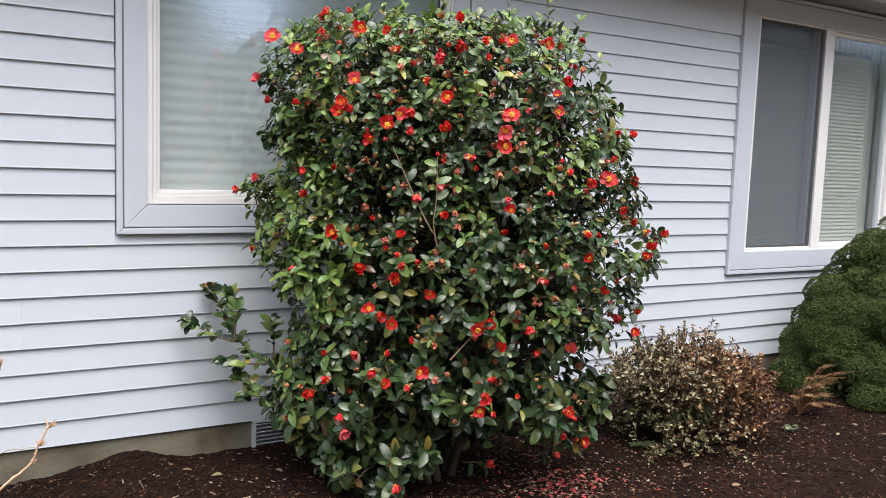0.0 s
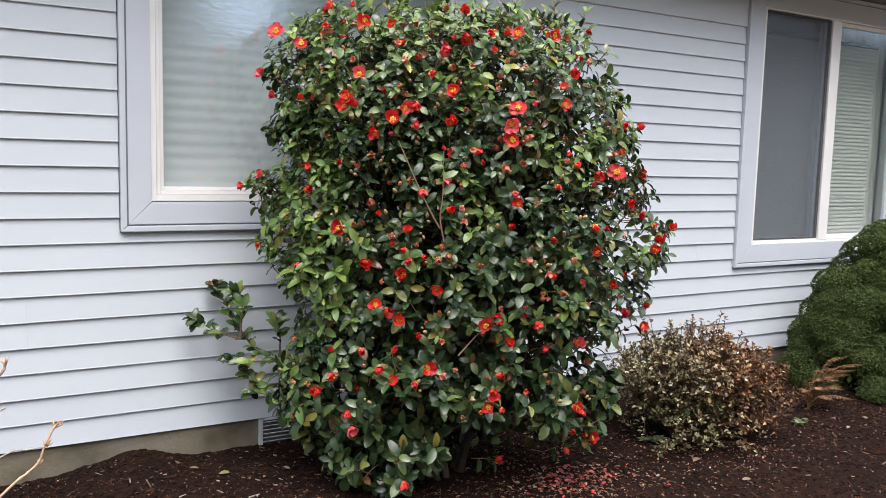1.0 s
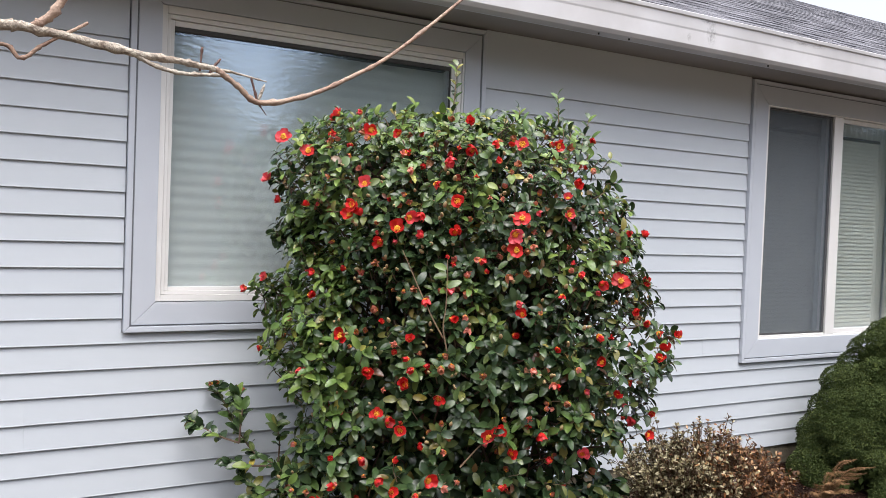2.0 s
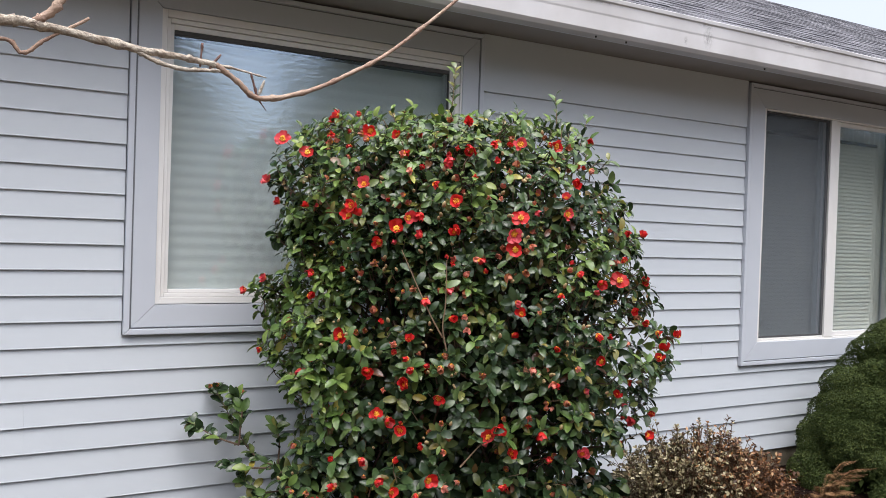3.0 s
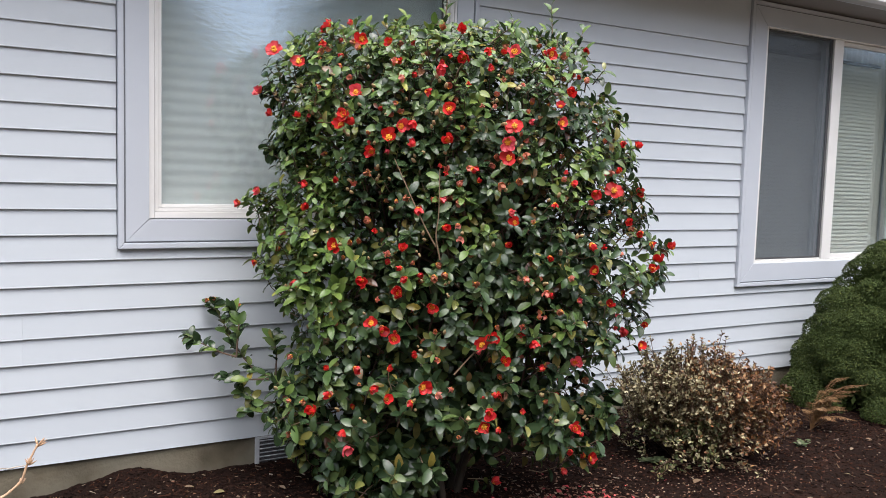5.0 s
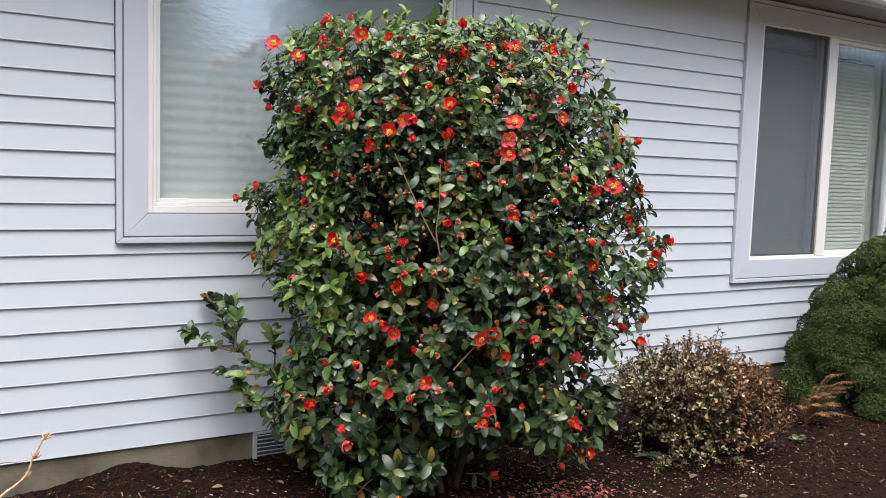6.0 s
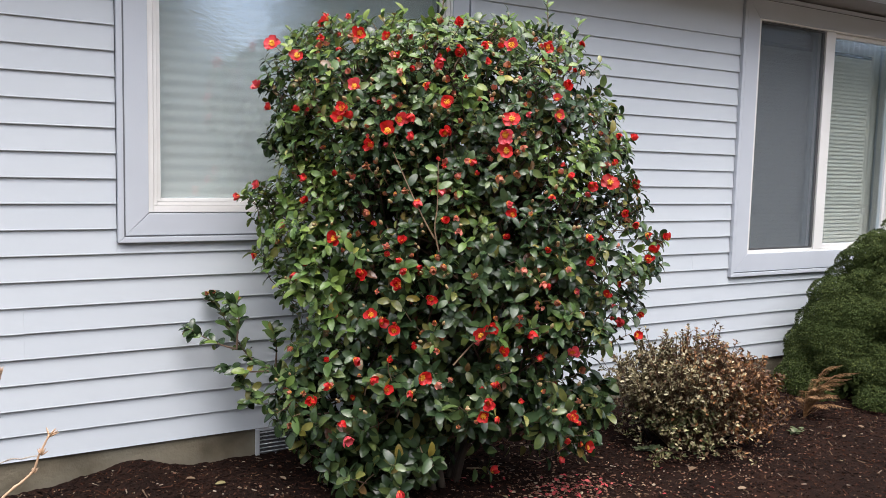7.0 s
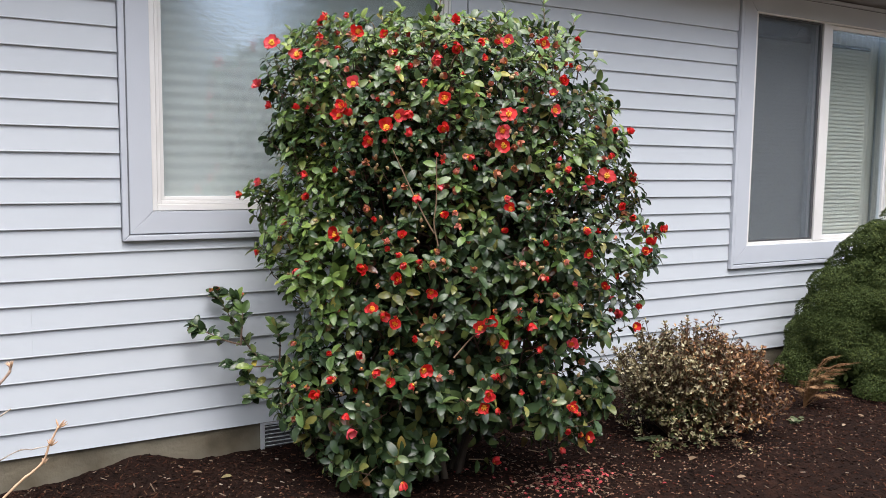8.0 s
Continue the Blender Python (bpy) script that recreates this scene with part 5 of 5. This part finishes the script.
    limb("spur", [(1.86, -1.934, 1.904), (1.85, -1.934, 1.937), (1.843, -1.934, 1.96)], [0.004, 0.0035, 0.003], SPUR_BARK, "", 6, 3)
    limb("spur", [(1.863, -1.934, 1.907), (1.871, -1.934, 1.927), (1.878, -1.934, 1.947)], [0.003, 0.0055, 0.002], PALE_BARK, "", 6, 3)
    limb("spur", [(1.861, -1.934, 1.9), (1.876, -1.934, 1.882), (1.885, -1.934, 1.87)], [0.003, 0.0018, 0.001], SPUR_BARK, "", 5, 3)
    # young shoots from the foot
    limb("shoot", [(0.738, -2.034, 0.042), (1.018, -2.034, 0.442), (1.285, -2.034, 0.695), (1.333, -2.034, 0.734), (1.358, -2.034, 0.757), (1.371, -2.034, 0.792), (1.392, -2.034, 0.834)], [0.007, 0.005, 0.0034, 0.0032, 0.003, 0.0029, 0.0025], SHOOT,
         "orange-brown shoot with split buds")
    limb("shoot", [(0.718, -2.034, 0.192), (1.018, -2.034, 0.612), (1.271, -2.034, 0.773), (1.339, -2.034, 0.788), (1.367, -2.034, 0.79)], [0.006, 0.004, 0.0018, 0.0017, 0.0014], PALE_BARK)
    limb("shoot", [(0.718, -2.034, 0.292), (1.068, -2.034, 0.742), (1.275, -2.034, 0.874), (1.294, -2.034, 0.886)], [0.007, 0.005, 0.0026, 0.002], PALE_BARK)
    limb("shoot", [(0.718, -2.034, 0.292), (1.118, -2.034, 0.792), (1.278, -2.034, 0.949), (1.3, -2.034, 0.987)], [0.007, 0.005, 0.0035, 0.003], RED_BARK)
    for x, z, k in ((1.392, 0.834, 1.0), (1.375, 0.794, 0.8), (1.300, 0.985, 0.8), (1.361, 0.755, 0.6)):
        heap = Heap()
        r = random.Random(int(x * 1000))
        for i in range(6):
            d = Vector((r.uniform(-0.5, 0.9), r.uniform(-0.5, 0.5), r.uniform(0.4, 1.0))).normalized()
            p = Vector((x, -2.034, z - 0.004)) - at
            v, f = tube_arrays([p, p + d * 0.011 * k, p + d * 0.022 * k], [0.002 * k, 0.0022 * k, 0.0004], 5)
            heap.add(v, f)
        place("bud", heap.mesh("bud", True), SHOOT, ob)


bare_tree()


# ---------------------------------------------------------------- what lies on the bed
def litter():
    r = random.Random(17)
    cube = [(-1, -1, -1), (1, -1, -1), (1, 1, -1), (-1, 1, -1), (-1, -1, 1), (1, -1, 1), (1, 1, 1), (-1, 1, 1)]
    faces = [(0, 3, 2, 1), (4, 5, 6, 7), (0, 1, 5, 4), (1, 2, 6, 5), (2, 3, 7, 6), (3, 0, 4, 7)]
    chips = Heap()
    for _ in range(36000):
        x = r.uniform(1.1, 7.6)
        y = -abs(r.gauss(0, 0.95)) - 0.01 if r.random() < 0.5 else r.uniform(-2.3, -0.02)
        if y < -2.6:
            continue
        a, b, c = min(0.03, 0.003 + r.expovariate(160)), r.uniform(0.001, 0.0032), r.uniform(0.001, 0.003)
        m = pose(x, y, ground_z(x, y) + c * 1.5, r.uniform(-40, 40), r.uniform(-28, 28), r.uniform(0, 360))
        chips.add([tuple(m @ Vector((p[0] * a * r.uniform(0.7, 1), p[1] * b * r.uniform(0.6, 1), p[2] * c))) for p in cube], faces)
    tagged(place("bark_mulch", chips.mesh("bark_mulch"), CHIP), "loose dark bark mulch chips on the soil", "mulch", kind="stuff")

    def scatter(name, count, where, size, mat, label, category, wide=1.2):
        P, F, N, L, W = [], [], [], [], []
        for _ in range(count):
            x, y = where()
            P.append((x, y, ground_z(x, y) + 0.006)), F.append((r.uniform(-1, 1), r.uniform(-1, 1), r.uniform(-0.1, 0.25)))
            N.append((r.uniform(-0.5, 0.5), r.uniform(-0.5, 0.5), 1)), L.append(r.uniform(*size)), W.append(r.uniform(0.8, wide))
        tagged(place(name, many(name, leaf_template(0.4, 0.2), *(np.array(q, dtype=float) for q in (P, F, N, L, W))), mat), label, category, kind="stuff")

    scatter("fallen_petals", 170, lambda: (r.gauss(3.74, 0.13), r.gauss(-1.0, 0.07)) if r.random() < 0.5 else (r.gauss(3.6, 0.28), min(-0.3, r.gauss(-1.08, 0.17))), (0.012, 0.028), PETAL_DOWN, "fallen red camellia petals on the mulch", "petals", 1.8)
    scatter("dead_leaves", 750, lambda: (r.gauss(3.45, 0.6), min(-0.05, r.gauss(-0.85, 0.35))), (0.008, 0.024), LITTER, "dry tan and brown fallen leaves under the bush", "leaves", 1.2)
    scatter("spent_leaves", 420, lambda: (r.gauss(3.72, 0.2), r.gauss(-1.02, 0.12)), (0.010, 0.026), LITTER, "red-brown spent leaves among the petals", "leaves", 1.4)
    scatter("leaf_litter", 900, lambda: (r.uniform(1.2, 7.0), r.uniform(-2.2, -0.03)), (0.006, 0.02), LITTER, "scattered brown leaf litter on the bed", "leaves", 1.1)
    scatter("shrub_litter", 380, lambda: (r.gauss(4.75, 0.42), r.gauss(-1.12, 0.13)), (0.008, 0.022), LITTER, "rusty fallen leaves under the low shrub", "leaves", 1.2)
    # larger single leaves
    v, f = leaf_template(0.35, 0.22)
    me = raw("fallen_leaf", v, f, True)
    me.materials.append(LITTER_ONE)
    for x, y, s in ((4.86, -1.38, 0.054), (5.35, -1.36, 0.040), (4.52, -1.08, 0.061), (4.55, -1.38, 0.047), (2.28, -0.30, 0.050), (2.53, -0.33, 0.040), (2.66, -0.28, 0.043), (2.12, -0.2, 0.043), (2.7, -0.42, 0.043), (3.4, -0.98, 0.043),
                    (3.62, -0.9, 0.040), (5.95, -1.05, 0.036), (5.72, -1.12, 0.036)):
        ob = place("fallen_leaf", me, None)
        tagged(ob, "pale dry leaf lying on the mulch", "leaf", "single fallen leaves")
        ob.matrix_basis = pose(x, y, ground_z(x, y) + 0.012, r.uniform(-15, 15), r.uniform(-12, 4), r.uniform(0, 360)) @ Matrix.Diagonal((s, s * 1.1, s, 1))


litter()


def weed(x, y, size, count, seed):
    """A low rosette of soft leaves."""
    ob = thing("small_weed", (x, y, ground_z(x, y)), "small pale green weed growing in the mulch", "weed", "weeds in the bed")
    r = random.Random(seed)
    v, f = leaf_template(0.4, 0.3)
    for i in range(count):
        a = i * 2.4 + r.uniform(-0.3, 0.3)
        lift = r.uniform(0.25, 1.0)
        me = raw("leaf", v, f, True)
        me.materials.append(WEED)
        leaf = place("leaf", me, None, ob)
        leaf.matrix_basis = leaf_matrix((0.006 * math.cos(a), 0.006 * math.sin(a), 0.002), (math.cos(a), math.sin(a), lift), (-math.cos(a) * 0.5, -math.sin(a) * 0.5, 1), size * r.uniform(0.6, 1.1), r.uniform(0.9, 1.3))


for wx, wy, ws, wk in ((5.51, -0.93, 0.05, 14), (5.58, -0.90, 0.04, 10), (4.50, -0.80, 0.055, 13), (4.44, -0.77, 0.05, 12)):
    weed(wx, wy, ws, wk, wk + int(wx * 100))


# ---------------------------------------------------------------- unseen evergreen screen, added to shape pane reflections and cut low sky light
def unseen_screen():
    r = random.Random(77)
    P, F, N, L, W = [], [], [], [], []
    while len(P) < 26000:
        x = r.uniform(-22, 34)
        dip = max(0.0, 1 - abs(x - 6.8 + r.gauss(0, 0.28)) / 2.2)      # a ragged gap that lets sky glow in the first window's pane
        lower = min(1.0, max(0.0, (x - 21.0) / 3.0))      # lower further along, for the second window's reflection
        top = 6.7 - 4.6 * dip - 1.0 * lower + (1.5 - dip) * 0.8 * noise.noise((x * 0.3, 3.1, 0)) + 0.5 * noise.noise((x * 0.9, 1.7, 0))
        if r.random() > top / 8.2:
            continue
        z = -0.2 + (top + 0.2) * r.random() ** 0.85
        P.append((x, -14.0 + r.uniform(-0.9, 0.9) * (1.1 - z / (top + 0.6)), z)), F.append(nrng.normal(0, 1, 3)), N.append(nrng.normal(0, 0.6, 3) + np.array([0, 1, 0.4]))
        L.append(r.uniform(0.35, 0.6)), W.append(r.uniform(1.2, 1.8))
    tagged(place("backdrop", many("backdrop", leaf_template(0.3, 0.1), *(np.array(q, dtype=float) for q in (P, F, N, L, W))), SCREEN_LEAF), "unseen evergreen screen added for the window reflections", "trees", kind="structure")


unseen_screen()


# ---------------------------------------------------------------- siding boards, one by one
def boards():
    """Lap boards: each a thin wedge, proud at its lower edge, cut round the casings and butted at joints."""
    shared = {}
    r = random.Random(2)

    def board(x0, x1, z, top):
        """One length of board with its lower edge at z."""
        key = (round(x1 - x0, 3), round(top - z, 3))
        if key not in shared:
            w, h = x1 - x0, top - z
            bm = bmesh.new()
            prism(bm, [(0.0, h), (-0.0035, h), (-0.0150, 0.006), (-0.0160, 0.003), (-0.0157, 0.0006), (-0.014, 0.0), (-0.0035, 0.005), (0.0, 0.010)], 0.0, w)
            me = bpy.data.meshes.new("siding_board")
            bm.to_mesh(me)
            bm.free()
            me.materials.append(SIDING)
            shared[key] = me
        ob = place("siding_board", shared[key], None, house)
        ob.location = (x0, -0.0200 + r.uniform(-0.0006, 0.0006), z + r.uniform(-0.0007, 0.0007))

    k = -9
    joints = {-4: 1.474, -5: 1.474, -3: 0.2, -6: 5.0, -7: 2.9, -8: 0.35, -2: 4.4, 3: 4.1}
    while LAP0 + k * LAP < 2.39:
        z = LAP0 + k * LAP
        top = min(z + LAP + 0.012, 2.398)
        spans = [(WEST, EAST)]
        for c0, c1, cz0, cz1 in (CASE_A, CASE_B):
            nxt = []
            for s0, s1 in spans:
                if z + LAP > cz0 + 0.002 and z < cz1 and s0 < c0 and s1 > c1:
                    nxt += [(s0, c0 - 0.003), (c1 + 0.003, s1)]
                    if z < cz0 - 0.004:
                        board(c0 - 0.003, c1 + 0.003, z, cz0 - 0.003)
                else:
                    nxt.append((s0, s1))
            spans = nxt
        for s0, s1 in spans:
            j = joints.get(k, r.uniform(-3.5, 0.9))
            if k in (-3, -4, -5) and s1 > 5.592 > s0 + 0.3:
                cuts = [j, 5.592] if k != -3 else [5.592]
            else:
                cuts = [j]
            edges = [s0] + [c for c in cuts if s0 + 0.2 < c < s1 - 0.2] + [s1]
            for e0, e1 in zip(edges, edges[1:]):
                board(e0 + (0.0003 if e0 != s0 else 0), e1, z, top)
        k += 1


boards()
